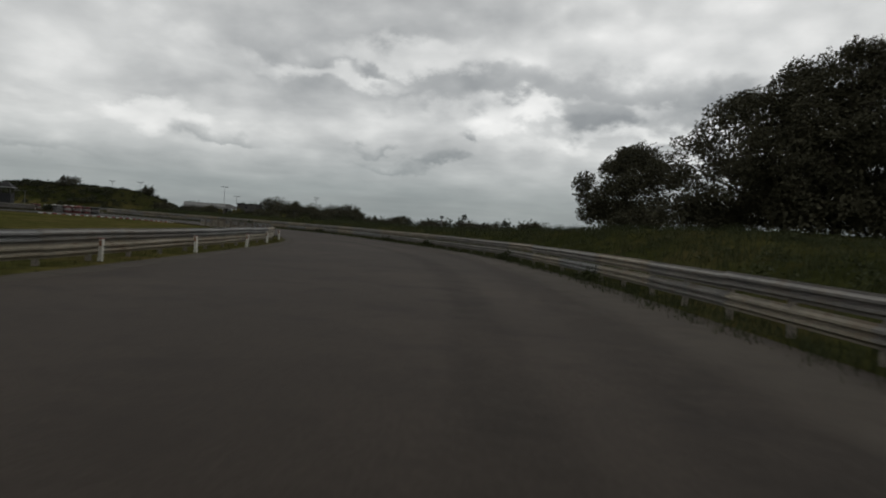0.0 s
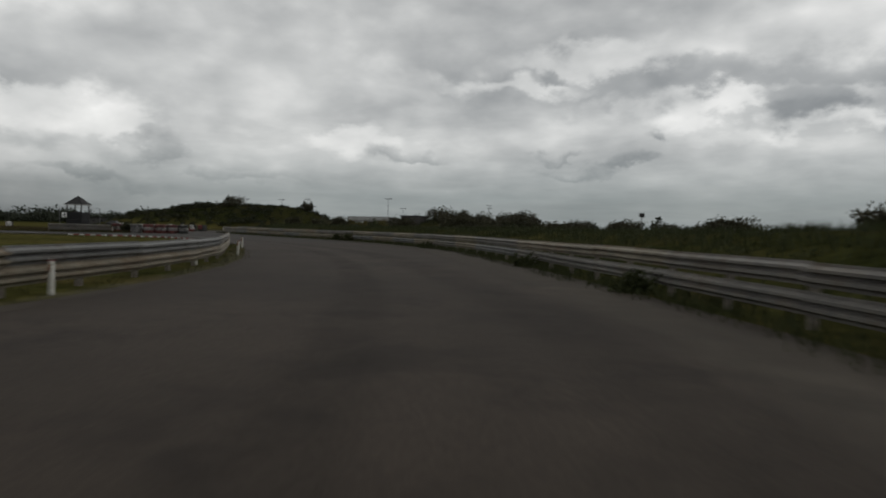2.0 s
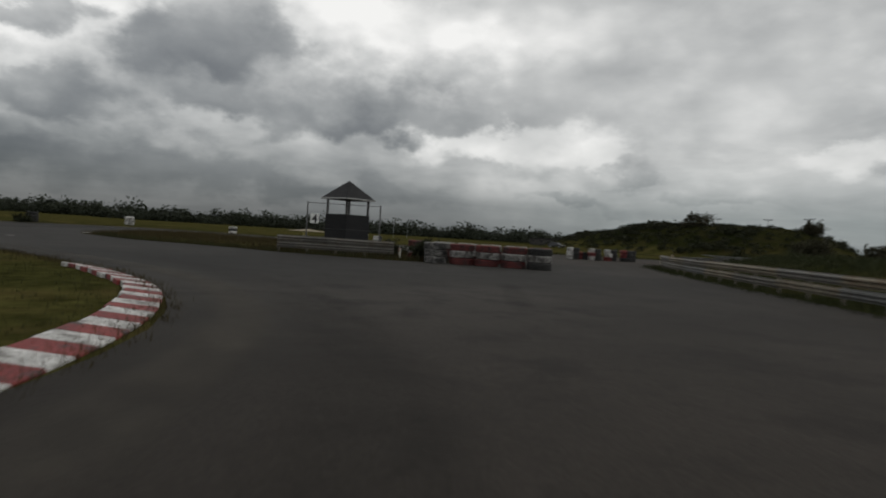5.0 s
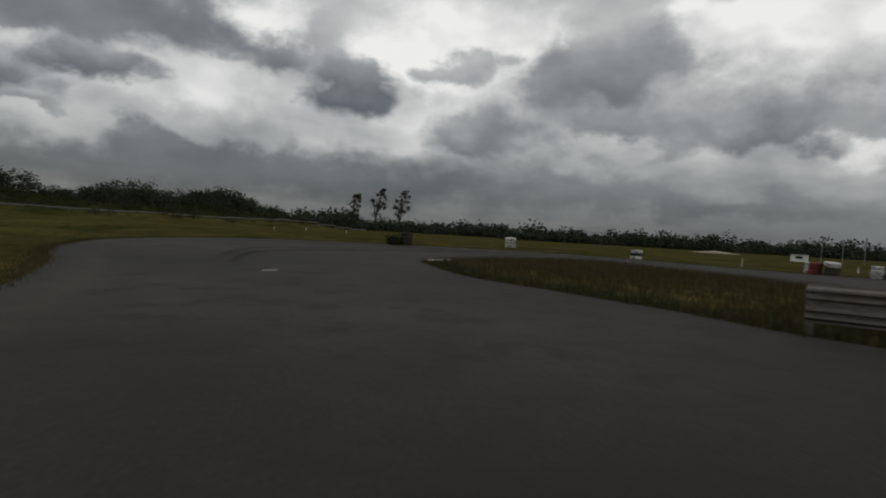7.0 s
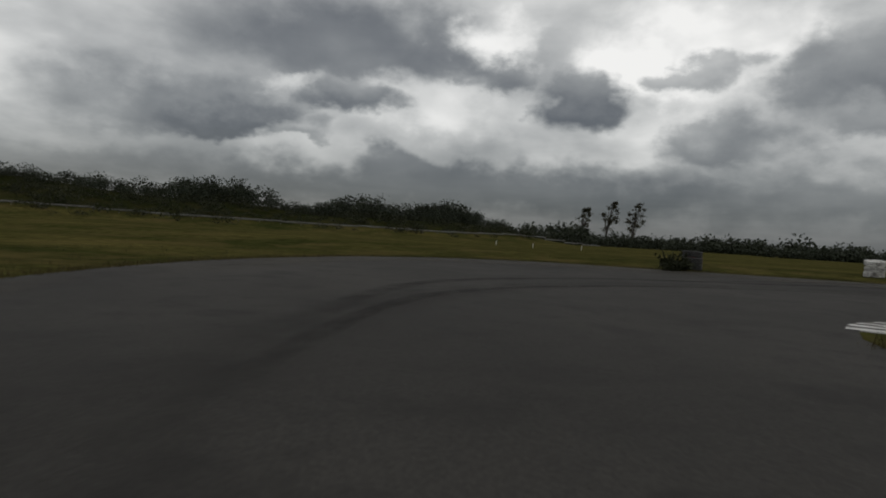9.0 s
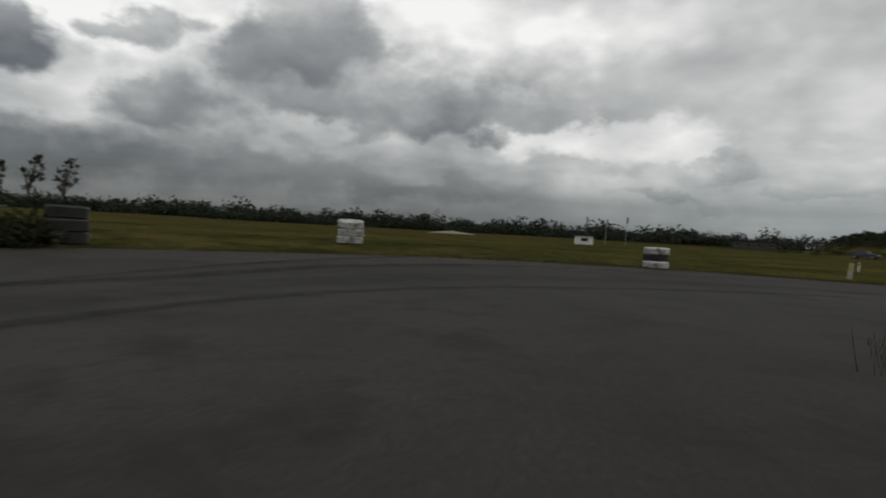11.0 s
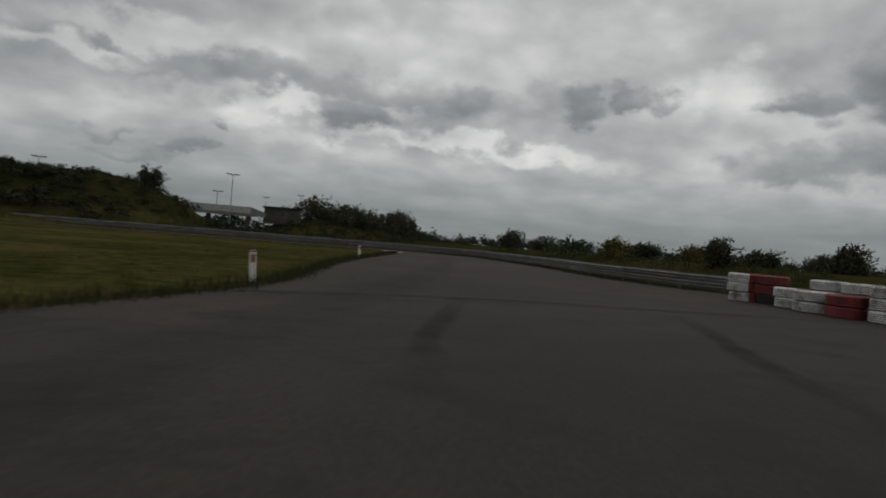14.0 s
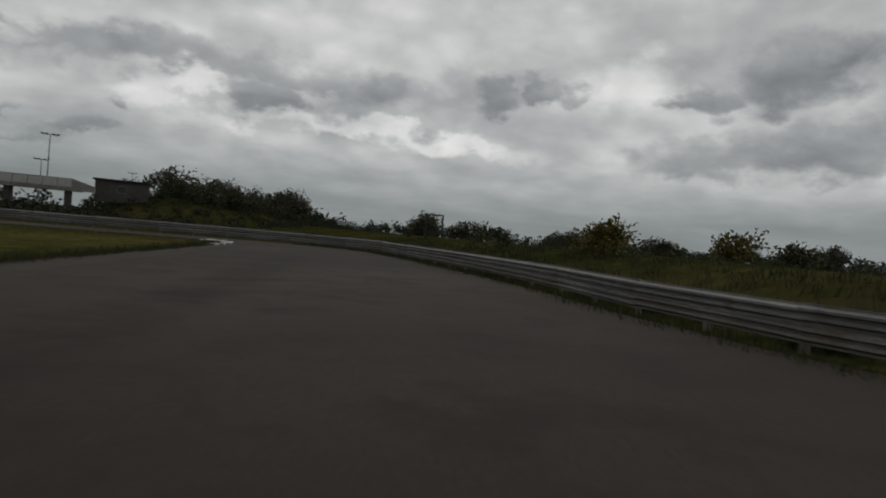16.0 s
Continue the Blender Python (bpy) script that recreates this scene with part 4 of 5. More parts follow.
# footbridge
bridge = thing("footbridge", "pale concrete footbridge with a solid parapet and sloping end", "bridge", pose(-71.0, 212.0, 0.6, 0, 0, 176))
part("deck", box(bmesh.new(), 1.5, 17.0, -1.6, 1.6, 2.5, 2.85, 0.03), M_CONCRETE, bridge)
for y in (-1.6, 1.45):
    bm = bmesh.new()
    vs = [bm.verts.new(c) for c in ((0, y, 2.6), (17, y, 2.86), (17, y, 4.1), (2.5, y, 4.1), (0, y, 3.3))]
    ws = [bm.verts.new((v.co.x, y + 0.15, v.co.z)) for v in vs]
    bm.faces.new(vs[::-1])
    bm.faces.new(ws)
    for k in range(5):
        j = (k + 1) % 5
        bm.faces.new((vs[k], vs[j], ws[j], ws[k]))
    wall = part("parapet", bm, M_CONCRETE, bridge)
    for k in range(9):
        part("panel", box(bmesh.new(), 2.6 + k * 1.6, 2.6 + k * 1.6 + 1.5, y - 0.03 if y < 0 else y + 0.152, y - 0.002 if y < 0 else y + 0.18, 3.0, 4.0, 0.01), M_TRIM, wall)
for x in (3.0, 9.5, 16.0):
    part("pier", box(bmesh.new(), x - 0.35, x + 0.35, -1.2, 1.2, -1.0, 2.5, 0.05), M_BRICK, bridge)

def low_building(x, y, turn, w, d, h, label, mat, windows=3):
    z = ground_z(x, y)
    ob = thing("low_building", label, "building", pose(x, y, z - 0.2, 0, 0, turn))
    body = part("wall", box(bmesh.new(), -w / 2, w / 2, -d / 2, d / 2, 0, h), mat, ob)
    part("roof", box(bmesh.new(), -w / 2 - 0.3, w / 2 + 0.3, -d / 2 - 0.3, d / 2 + 0.3, h, h + 0.22, 0.02), M_ROOF, ob)
    for k in range(windows):
        x0 = -w / 2 + (k + 0.5) * w / windows
        win = part("window", box(bmesh.new(), x0 - 0.55, x0 + 0.55, -d / 2 - 0.04, -d / 2 - 0.003, h * 0.45, h * 0.8, 0.01), M_POST, ob)
        part("pane", box(bmesh.new(), x0 - 0.48, x0 + 0.48, -d / 2 - 0.05, -d / 2 - 0.042, h * 0.48, h * 0.77), M_GLASS, win)
    return ob


low_building(-67.5, 216.5, -6, 6.6, 5, 2.9, "dark flat-roofed timber building beside the knoll", M_BRICK, 1)
low_building(-160.6, 131.0, 60, 2.6, 2.0, 1.5, "small white site cabin on the meadow", M_SIGN, 1)
low_building(-215, 235, 40, 12, 6, 2.6, "low red-brown shed far across the meadow", M_BRICK, 4)

for x, y, h in ((-176, 143, 5.0), (-174, 146, 4.6), (-172, 149, 5.2)):
    pole = thing("flagpole", "thin grey pole on the far meadow", "pole", pose(x, y, 0), "poles on the far meadow")
    part("shaft", rod(bmesh.new(), (0, 0, -0.3), (0, 0, h), 0.06, 0.04), M_LAMP, pole)
    part("flag", box(bmesh.new(), 0.05, 0.5, -0.01, 0.01, h - 1.2, h - 0.05), M_LAMP, pole, "narrow hanging grey flag")

bm = bmesh.new()
rng = random.Random(9)
ring = [(rng.uniform(0.8, 1.0) * 9 * math.cos(a), rng.uniform(0.8, 1.0) * 3 * math.sin(a)) for a in np.linspace(0, 2 * math.pi, 24, endpoint=False)]
top_v = bm.verts.new((0, 0, 0.9))
rim = [bm.verts.new((x, y, -0.05)) for x, y in ring]
for a, b in zip(rim, rim[1:] + rim[:1]):
    bm.faces.new((a, b, top_v))
heap = new("sand_heap", mesh_of("sand_heap", bm, M_SAND, True))
heap.matrix_basis = pose(-252, 151, 0, 0, 0, 60)
tagged(heap, "low pale sand heap on the far meadow", "sand heap")


def parked_car(x, y, turn):
    """A small saloon: lower body, glazed cabin, wheels, lamps."""
    ob = thing("car", "dark blue-grey parked car", "car", pose(x, y, ground_z(x, y), 0, 0, turn), "parked cars")
    bm = bmesh.new()
    outline = [(-2.1, 0.35), (2.1, 0.35), (2.15, 0.62), (1.95, 0.82), (0.95, 0.92), (0.35, 1.38), (-1.05, 1.4), (-1.75, 0.98), (-2.12, 0.9)]
    rows = [[bm.verts.new((px, side * (0.86 if pz < 1 else 0.66), pz)) for px, pz in outline] for side in (-1, 1)]
    bm.faces.new(rows[0][::-1])
    bm.faces.new(rows[1])
    for k in range(len(outline)):
        j = (k + 1) % len(outline)
        bm.faces.new((rows[0][k], rows[0][j], rows[1][j], rows[1][k]))
    bmesh.ops.recalc_face_normals(bm, faces=bm.faces[:])
    bmesh.ops.bevel(bm, geom=bm.edges[:], offset=0.05, segments=2, affect="EDGES")
    part("body", bm, M_CARPAINT, ob)
    for side in (-1, 1):
        bm = bmesh.new()
        vs = [bm.verts.new((px, side * w, pz)) for px, pz, w in ((0.8, 0.98, 0.87), (0.3, 1.31, 0.72), (-1.0, 1.33, 0.72), (-1.55, 1.02, 0.87))]
        bm.faces.new(vs if side > 0 else vs[::-1])
        part("side_window", bm, M_GLASS, ob, "dark side glass")
        for px in (-1.3, 1.35):
            bm = bmesh.new()
            rod(bm, (px, side * 0.68, 0.31), (px, side * 0.88, 0.31), 0.31, n=20)
            wheel = part("wheel", bm, M_RUBBER, ob)
            part("rim", rod(bmesh.new(), (px, side * 0.881, 0.31), (px, side * 0.9, 0.31), 0.19, n=12), M_LAMP, wheel)
        part("headlight", box(bmesh.new(), 2.08, 2.17, side * 0.7 - 0.16, side * 0.7 + 0.16, 0.6, 0.74, 0.02), M_SIGN, ob)
    return ob


parked_car(-147, 178.5, 15)

# loudspeaker pole on the rough field
pole = thing("loudspeaker_pole", "dark pole with a small loudspeaker on the rough field", "pole", pose(-0.5, 93.0, ground_z(-0.5, 93.0), 0, 0, 20))
part("shaft", rod(bmesh.new(), (0, 0, -0.3), (0, 0, 1.6), 0.06, 0.05), M_STEEL, pole)
part("loudspeaker", box(bmesh.new(), -0.22, 0.22, -0.16, 0.16, 1.6, 2.0, 0.03), M_INK, pole)

# empty steel sign frame
hoard = thing("steel_sign_frame", "empty dark steel sign frame with a diagonal brace", "frame", pose(-41.1, 173.2, ground_z(-41.1, 173.2), 0, 0, -30))
for x in (-0.85, 0.85):
    part("leg", box(bmesh.new(), x - 0.08, x + 0.08, -0.08, 0.08, -0.3, 2.3), M_INK, hoard)
for z in (0.5, 2.3):
    part("bar", box(bmesh.new(), -0.95, 0.95, -0.06, 0.06, z - 0.12, z + 0.0), M_INK, hoard)
part("brace", rod(bmesh.new(), (-0.8, 0, 2.0), (0.8, 0, 0.3), 0.06), M_INK, hoard)

# ---- road wear ----
bm = bmesh.new()
rng = random.Random(4)
ring = [(rng.uniform(0.75, 1.0) * 0.44 * math.cos(a), rng.uniform(0.75, 1.0) * 0.23 * math.sin(a)) for a in np.linspace(0, 2 * math.pi, 18, endpoint=False)]
bm.faces.new([bm.verts.new((x, y, 0.0)) for x, y in ring])
patch = new("repair_patch", mesh_of("repair_patch", bm, M_PATCH))
patch.matrix_basis = pose(-64.8, 68.1, 0.027)
tagged(patch, "pale round repair patch in the asphalt", "patch", kind="structure")


def strip_material(name, colours, most, scale):
    """Rubber or dust lying thinly on the asphalt: dense along the middle of its strip, ragged towards the sides."""
    m = material(name, colours, scale, 0.88, fine=24.0, fine_mix=0.3, spec=0.1)
    t = m.node_tree
    b = t.nodes["Principled BSDF"]
    wear = t.nodes.new("ShaderNodeAttribute")
    wear.attribute_name = "cover"
    n = node(t, "ShaderNodeTexNoise", Scale=1.3, Detail=6.0, Roughness=0.7)
    t.links.new(t.nodes.new("ShaderNodeTexCoord").outputs["Object"], n.inputs["Vector"])
    r = t.nodes.new("ShaderNodeMapRange")
    r.inputs[1].default_value, r.inputs[2].default_value = 0.3, 0.7
    r.inputs[3].default_value, r.inputs[4].default_value = 0.15 * most, most
    t.links.new(n.outputs["Fac"], r.inputs[0])
    mul = t.nodes.new("ShaderNodeMath")
    mul.operation = "MULTIPLY"
    t.links.new(r.outputs[0], mul.inputs[0])
    t.links.new(wear.outputs["Fac"], mul.inputs[1])
    t.links.new(mul.outputs[0], b.inputs["Alpha"])
    return m


M_MARK = strip_material("tyre_rubber_marks", [(0.016, 0.015, 0.014), (0.026, 0.024, 0.022)], 0.5, 0.8)
M_LINE = strip_material("rubbered_racing_line", [(0.020, 0.019, 0.017), (0.030, 0.028, 0.026)], 0.2, 0.6)
M_DUST = strip_material("dust_and_grit", [(0.105, 0.094, 0.078), (0.15, 0.135, 0.11)], 0.4, 1.2)
strips = 0


def skid(points, width, seed, mat=None, name="tyre_mark", label="dark rubber tyre mark on the asphalt", ends=6.0):
    """A thin strip along a line on the asphalt, fading to its sides and ends."""
    global strips
    strips += 1
    pts = smooth_line(points, 0.8)
    t = np.gradient(pts, axis=0)
    t /= np.linalg.norm(t, axis=1)[:, None]
    n = np.stack([-t[:, 1], t[:, 0]], 1)
    rng = np.random.default_rng(seed)
    m = len(pts)
    taper = np.clip(np.minimum(np.linspace(0, 1, m), np.linspace(1, 0, m)) * ends, 0, 1)
    w = width * rng.uniform(0.8, 1.15, m)[:, None] / 2
    z = 0.026 + 0.0012 * strips
    across = (-1.0, -0.45, 0.45, 1.0)
    verts = np.vstack([np.c_[pts + n * w * u, z + bank(pts + n * w * u)] for u in across])
    faces = [(k * m + i, k * m + i + 1, (k + 1) * m + i + 1, (k + 1) * m + i) for k in range(3) for i in range(m - 1)]
    me = stuff_mesh(name, verts, faces, mat or M_MARK)
    me.attributes.new("cover", "FLOAT", "POINT").data.foreach_set("value", np.r_[taper * 0, taper, taper, taper * 0].astype(np.float32))
    return tagged(new(name, me), label, name.replace("_", " "), kind="structure")


RUBBER = ("racing_line", "faint dark rubbered line worn into the asphalt")
skid([(1.8, -20), (2.2, 0), (2.4, 12), (1.8, 24), (-0.6, 34), (-5.2, 44), (-12, 55), (-20, 63.6), (-29, 70.4), (-38, 73.6), (-47, 73.2), (-57, 70.4)], 1.6, 21, M_LINE, *RUBBER)
skid([(0.2, -20), (0.5, 0), (0.4, 14), (-1.0, 26), (-4.5, 37), (-9.6, 47.5), (-16.5, 57.5), (-25, 66)], 1.1, 22, M_LINE, *RUBBER)
skid([(-57, 70.4), (-64, 67.3), (-72, 64.4), (-80, 64.6), (-88, 68.5), (-92.5, 75), (-92.8, 83), (-89, 92), (-84, 101), (-78.5, 111), (-72, 124), (-66.5, 137), (-62.8, 147)], 1.8, 23, M_LINE, *RUBBER)
DUST = ("edge_dust", "pale dust and grit along the asphalt edge")
skid([(4.1, -30), (3.9, -6), (3.7, 8), (3.4, 17), (2.6, 25), (1.6, 31), (0.0, 36.6), (-3, 44), (-6.8, 52.4), (-10.6, 60.2), (-14.5, 66.2), (-24, 75.8), (-38, 86.6)], 1.9, 24, M_DUST, *DUST)
skid([(-74, 57.8), (-83.2, 55.4), (-90, 55.8), (-93.2, 58.6), (-95.2, 63), (-96, 70), (-96.6, 76.6), (-95.6, 83.6), (-93.2, 90)], 3.0, 25, M_DUST, *DUST)
skid([(-7.0, -20), (-6.9, 8), (-7.2, 20), (-7.8, 29), (-8.6, 34.6), (-10.3, 40.4), (-13, 46.4), (-17.2, 52.8), (-22.6, 60.4)], 1.0, 26, M_DUST, *DUST)
skid([(-27.0, 66.4), (-31.6, 69.8), (-36, 71.9), (-40.8, 72.5), (-44.8, 71.9), (-49.6, 70.3), (-57.2, 67.2), (-63.5, 63.8), (-74, 57)], 1.0, 28, M_DUST, *DUST)
skid([(-84.4, 103.9), (-80.4, 110.6), (-78.2, 117), (-75.9, 123.6), (-73, 130.5), (-69, 139.6), (-65.4, 148)], 1.2, 27, M_DUST, *DUST)
skid([(-70, 64.6), (-79.3, 62.6), (-88, 66), (-92.1, 70.7), (-95, 75), (-96, 81), (-94, 87)], 0.75, 2)
skid([(-66, 66.5), (-76, 64.0), (-84, 66.8), (-90, 73), (-91, 81), (-88, 91)], 0.45, 1)
skid([(-88, 66.5), (-95, 72.5), (-101, 83.5)], 0.4, 3)
skid([(-85, 107.2), (-80.3, 108.4), (-76.6, 108.4), (-72.7, 107.6), (-68.2, 106.6)], 0.55, 4)
skid([(-77.6, 108.6), (-79.4, 105.2), (-80.5, 103.1), (-81.4, 100.6)], 0.5, 5, ends=2.4)
skid([(-72.8, 107.4), (-73.6, 106.4), (-75.2, 103.9), (-76.7, 101.7), (-78.4, 98.4)], 0.5, 7, ends=2.4)
skid([(-35.5, 76.4), (-38.6, 78.6), (-42, 81.0)], 0.7, 6, M_LINE)

# ---- plants ----


def leaf_cloud(rng, blobs, count, size, flat=1.0):
    """Small two-sided leaf clusters spread through the outer part of ellipsoid blobs (x, y, z, rx, ry, rz)."""
    blobs = np.asarray(blobs, float)
    vol = (blobs[:, 3] * blobs[:, 4] * blobs[:, 5]) ** 0.67
    pick = rng.choice(len(blobs), count, p=vol / vol.sum())
    d = rng.normal(size=(count, 3))
    d /= np.linalg.norm(d, axis=1)[:, None]
    r = rng.uniform(0.35, 1.08, count) ** 0.6
    centre = blobs[pick, :3] + d * r[:, None] * blobs[pick, 3:]
    a = rng.normal(size=(count, 3))
    a /= np.linalg.norm(a, axis=1)[:, None]
    b = np.cross(a, rng.normal(size=(count, 3)))
    b /= np.linalg.norm(b, axis=1)[:, None] + 1e-9
    s = size * rng.uniform(0.5, 1.3, count)[:, None]
    a, b = a * s, b * s * 0.7
    verts = np.stack([centre - a, centre + b * 0.9 - a * 0.1, centre + a, centre - b - a * 0.1], 1).reshape(-1, 3)
    return verts, np.arange(count * 4).reshape(-1, 4)


def tree_blobs(rng, height, spread, clear, n):
    out = []
    for k in range(n):
        u = rng.uniform(0, 1)
        z = clear + (height - clear) * (0.06 + 0.88 * u)
        reach = spread * math.sin(math.pi * (0.2 + 0.72 * u)) * rng.uniform(0.2, 1.0) ** 0.6
        a = rng.uniform(0, 2 * math.pi)
        r = spread * rng.uniform(0.09, 0.24)
        out.append((reach * math.cos(a), reach * math.sin(a), z, r, r, r * rng.uniform(0.5, 0.95)))
    return out


def twigs(rng, blobs, count, size, wind):
    """Wind-bent sprays of leaves standing out of the crown."""
    blobs = np.asarray(blobs, float)
    pick = rng.choice(len(blobs), count)
    d = rng.normal(size=(count, 3)) + (0, 0, 0.5)
    d /= np.linalg.norm(d, axis=1)[:, None]
    root = blobs[pick, :3] + d * blobs[pick, 3:] * 0.9
    out = []
    for k in range(7):
        f = (k + 1) / 7
        c = root + d * f * size * 5 + np.array((wind * f * f * size * 4, 0, -0.6 * f * f * size))
        a = rng.normal(size=(count, 3)) * 0.5 + d
        a /= np.linalg.norm(a, axis=1)[:, None]
        b = np.cross(a, rng.normal(size=(count, 3)))
        b /= np.linalg.norm(b, axis=1)[:, None] + 1e-9
        c = c + rng.normal(0, size * 0.5, (count, 3))
        out.append(np.stack([c - a * size, c + b * size * 0.45, c + a * size, c - b * size * 0.45], 1))
    v = np.stack(out, 1).reshape(-1, 3)
    return v, np.arange(len(v)).reshape(-1, 4)


def broad_tree(x, y, height, spread, seed, label, leaves=9000, size=0.22, clear=0.22, bend=0.0, blobs_n=60, sprays=500, drift=0.0):
    rng = np.random.default_rng(seed)
    ob = thing("tree", label, "tree", pose(x, y, ground_z(x, y) - 0.1, 0, 0, 0), "trees beside the track")
    blobs = tree_blobs(rng, height, spread, height * clear, blobs_n)
    blobs = [(b[0] + bend * b[2] / height, b[1] + drift * (b[2] / height) ** 2, *b[2:]) for b in blobs]
    bm = bmesh.new()
    lean = Vec((bend * 0.4, drift * 0.35, height * 0.62))
    rod(bm, (0, 0, -0.3), lean, height * 0.028, height * 0.012, 10)
    part("trunk", bm, M_BARK, ob)
    for b in blobs[:18]:
        bm = bmesh.new()
        start = lean * rng.uniform(0.3, 0.95)
        rod(bm, start, b[:3], height * 0.009, height * 0.003, 6)
        part("limb", bm, M_BARK, ob)
    v0, f0 = leaf_cloud(rng, blobs, leaves, size)
    v1, f1 = twigs(rng, blobs, sprays, size, 0.8 if bend > 0 else 0.0)
    part("crown", stuff_mesh("crown", np.vstack([v0, v1]), np.vstack([f0, f1 + len(v0)]), M_LEAF), None, ob)
    return ob


for i, (x, y, h, s, n) in enumerate([(12.8, 45.6, 6.2, 3.7, 40000), (16.6, 35.6, 8.3, 4.1, 42000), (18.4, 34.2, 9.4, 3.5, 30000), (20.2, 32.6, 10.2, 4.4, 46000), (22.6, 31.4, 10.4, 4.4, 34000), (25.0, 29.6, 11.7, 5.4, 44000), (29, 26, 12.0, 5.2, 26000), (33, 19, 12.5, 5.2, 10000), (36, 10, 11, 5, 8000)]):
    broad_tree(x, y, h, s, 100 + i, "dense dark broad-leaved tree on the grassy bank", int(n * 0.8), 0.08, 0.0, 0.8, 150, 1100)


def shrub(x, y, h, w, seed, label="dark green leafy shrub growing wild", mat=None, leaves=900, size=0.11, sink=0.05, name="shrub"):
    rng = np.random.default_rng(seed)
    ob = thing(name, label, name, pose(x, y, ground_z(x, y) - sink), "wild shrubs")
    blobs = [(rng.uniform(-0.6, 0.6) * w, rng.uniform(-0.6, 0.6) * w, h * rng.uniform(0.25, 0.75), w * rng.uniform(0.3, 0.55), w * rng.uniform(0.3, 0.55), h * rng.uniform(0.2, 0.38)) for _ in range(9)]
    bm = bmesh.new()
    for b in blobs[:6]:
        rod(bm, (b[0] * 0.15, b[1] * 0.15, -0.15), b[:3], 0.02 + 0.012 * h, 0.008, 5)
    part("stems", bm, M_BARK, ob)
    v0, f0 = leaf_cloud(rng, blobs, leaves, size)
    v1, f1 = twigs(rng, blobs, 40 + leaves // 30, size, 0.9)
    part("foliage", stuff_mesh("foliage", np.vstack([v0, v1]), np.vstack([f0, f1 + len(v0)]), mat or M_LEAF), None, ob)
    return ob


# shrubs against the rails
for i, (x, y, h, w) in enumerate([(-24.2, 77.9, 0.95, 0.7), (-25.6, 79.0, 0.8, 0.6), (3.0, 30.2, 0.5, 0.5), (-1.2, 42.6, 0.55, 0.5), (-4.6, 50.4, 0.45, 0.5), (4.5, 19.5, 0.4, 0.45), (-61.2, 126.6, 0.5, 0.5), (-62.2, 122.4, 0.42, 0.55), (-60.0, 129.8, 0.55, 0.5), (-59.0, 135.8, 0.5, 0.5), (-13.2, 65.8, 0.4, 0.5)]):
    shrub(x, y, h * 0.7, w * 0.8, 200 + i, "low dark weed clump at the foot of the rail", M_WEED, 700, 0.05)
shrub(-97.3, 67.4, 0.62, 0.75, 260, "dark bush at the edge of the hairpin", M_SCRUB, 900, 0.09)
shrub(-53.6, 84.9, 0.8, 0.8, 261, "dark bush behind the short barrier", M_SCRUB, 900, 0.09)
shrub(-56.0, 84.2, 0.75, 0.8, 262, "dark bush behind the short barrier", M_SCRUB, 900, 0.09)
# shrubs and small trees on the banks
BUSHES = [(-88.3, 186.5, 3.0, 1.6), (-110.4, 184.0, 3.2, 3.0), (-56.2, 123.0, 1.6, 0.9), (-52.5, 118.0, 1.6, 1.0), (-49, 126, 1.4, 1.3), (-38, 128, 1.8, 1.6), (-34, 140, 1.7, 1.5), (-30, 160, 2.2, 1.8), (-26, 131, 1.5, 1.6), (-12, 150, 2.2, 2.2), (-5, 165, 2.2, 2.2), (-20, 175, 2.5, 2.2), (6, 185, 3.2, 2.8), (29.5, 237, 5.0, 4.0), (-38.5, 241, 4.6, 2.6), (8, 205, 3.0, 2.8), (-15, 210, 3.4, 2.8), (-2, 128, 2.2, 2.0), (10, 140, 2.6, 2.4), (20, 122, 2.2, 2.0), (-36, 186, 3.0, 2.2), (-28, 200, 3.4, 2.4), (-8, 90, 1.1, 1.2), (-2, 78, 1.0, 1.2), (4, 66, 1.1, 1.2), (-20, 100, 1.8, 1.6), (-30, 106, 1.7, 1.6), (8, 57, 1.2, 1.2), (-42, 112, 1.6, 1.4), (-47, 116, 1.4, 1.2)]
for i, (x, y, h, w) in enumerate(BUSHES):
    shrub(x, y, h, w, 300 + i, "windswept dark green bush on the bank", M_LEAF, 2600, 0.066 + 0.022 * h, 0.15 + 0.1 * h, "bush")
for i, (x, y) in enumerate([(-52.0, 137.0), (-50.5, 139.5), (-45, 136)]):
    shrub(x, y, 1.5, 1.3, 400 + i, "yellow-flowering broom bush on the bank", M_BLOOM, 900, 0.09, 0.05, "bush")
# tall thin trees far across the meadow
for i, (x, y, h) in enumerate([(-560, -28, 30), (-566, -9, 35.5), (-570, 10.5, 36)]):
    broad_tree(x, y, h, 6.6, 500 + i, "tall sparse windblown tree far across the meadow", 3200, 0.36, 0.3, 2.0, 34, 160, 6.5)


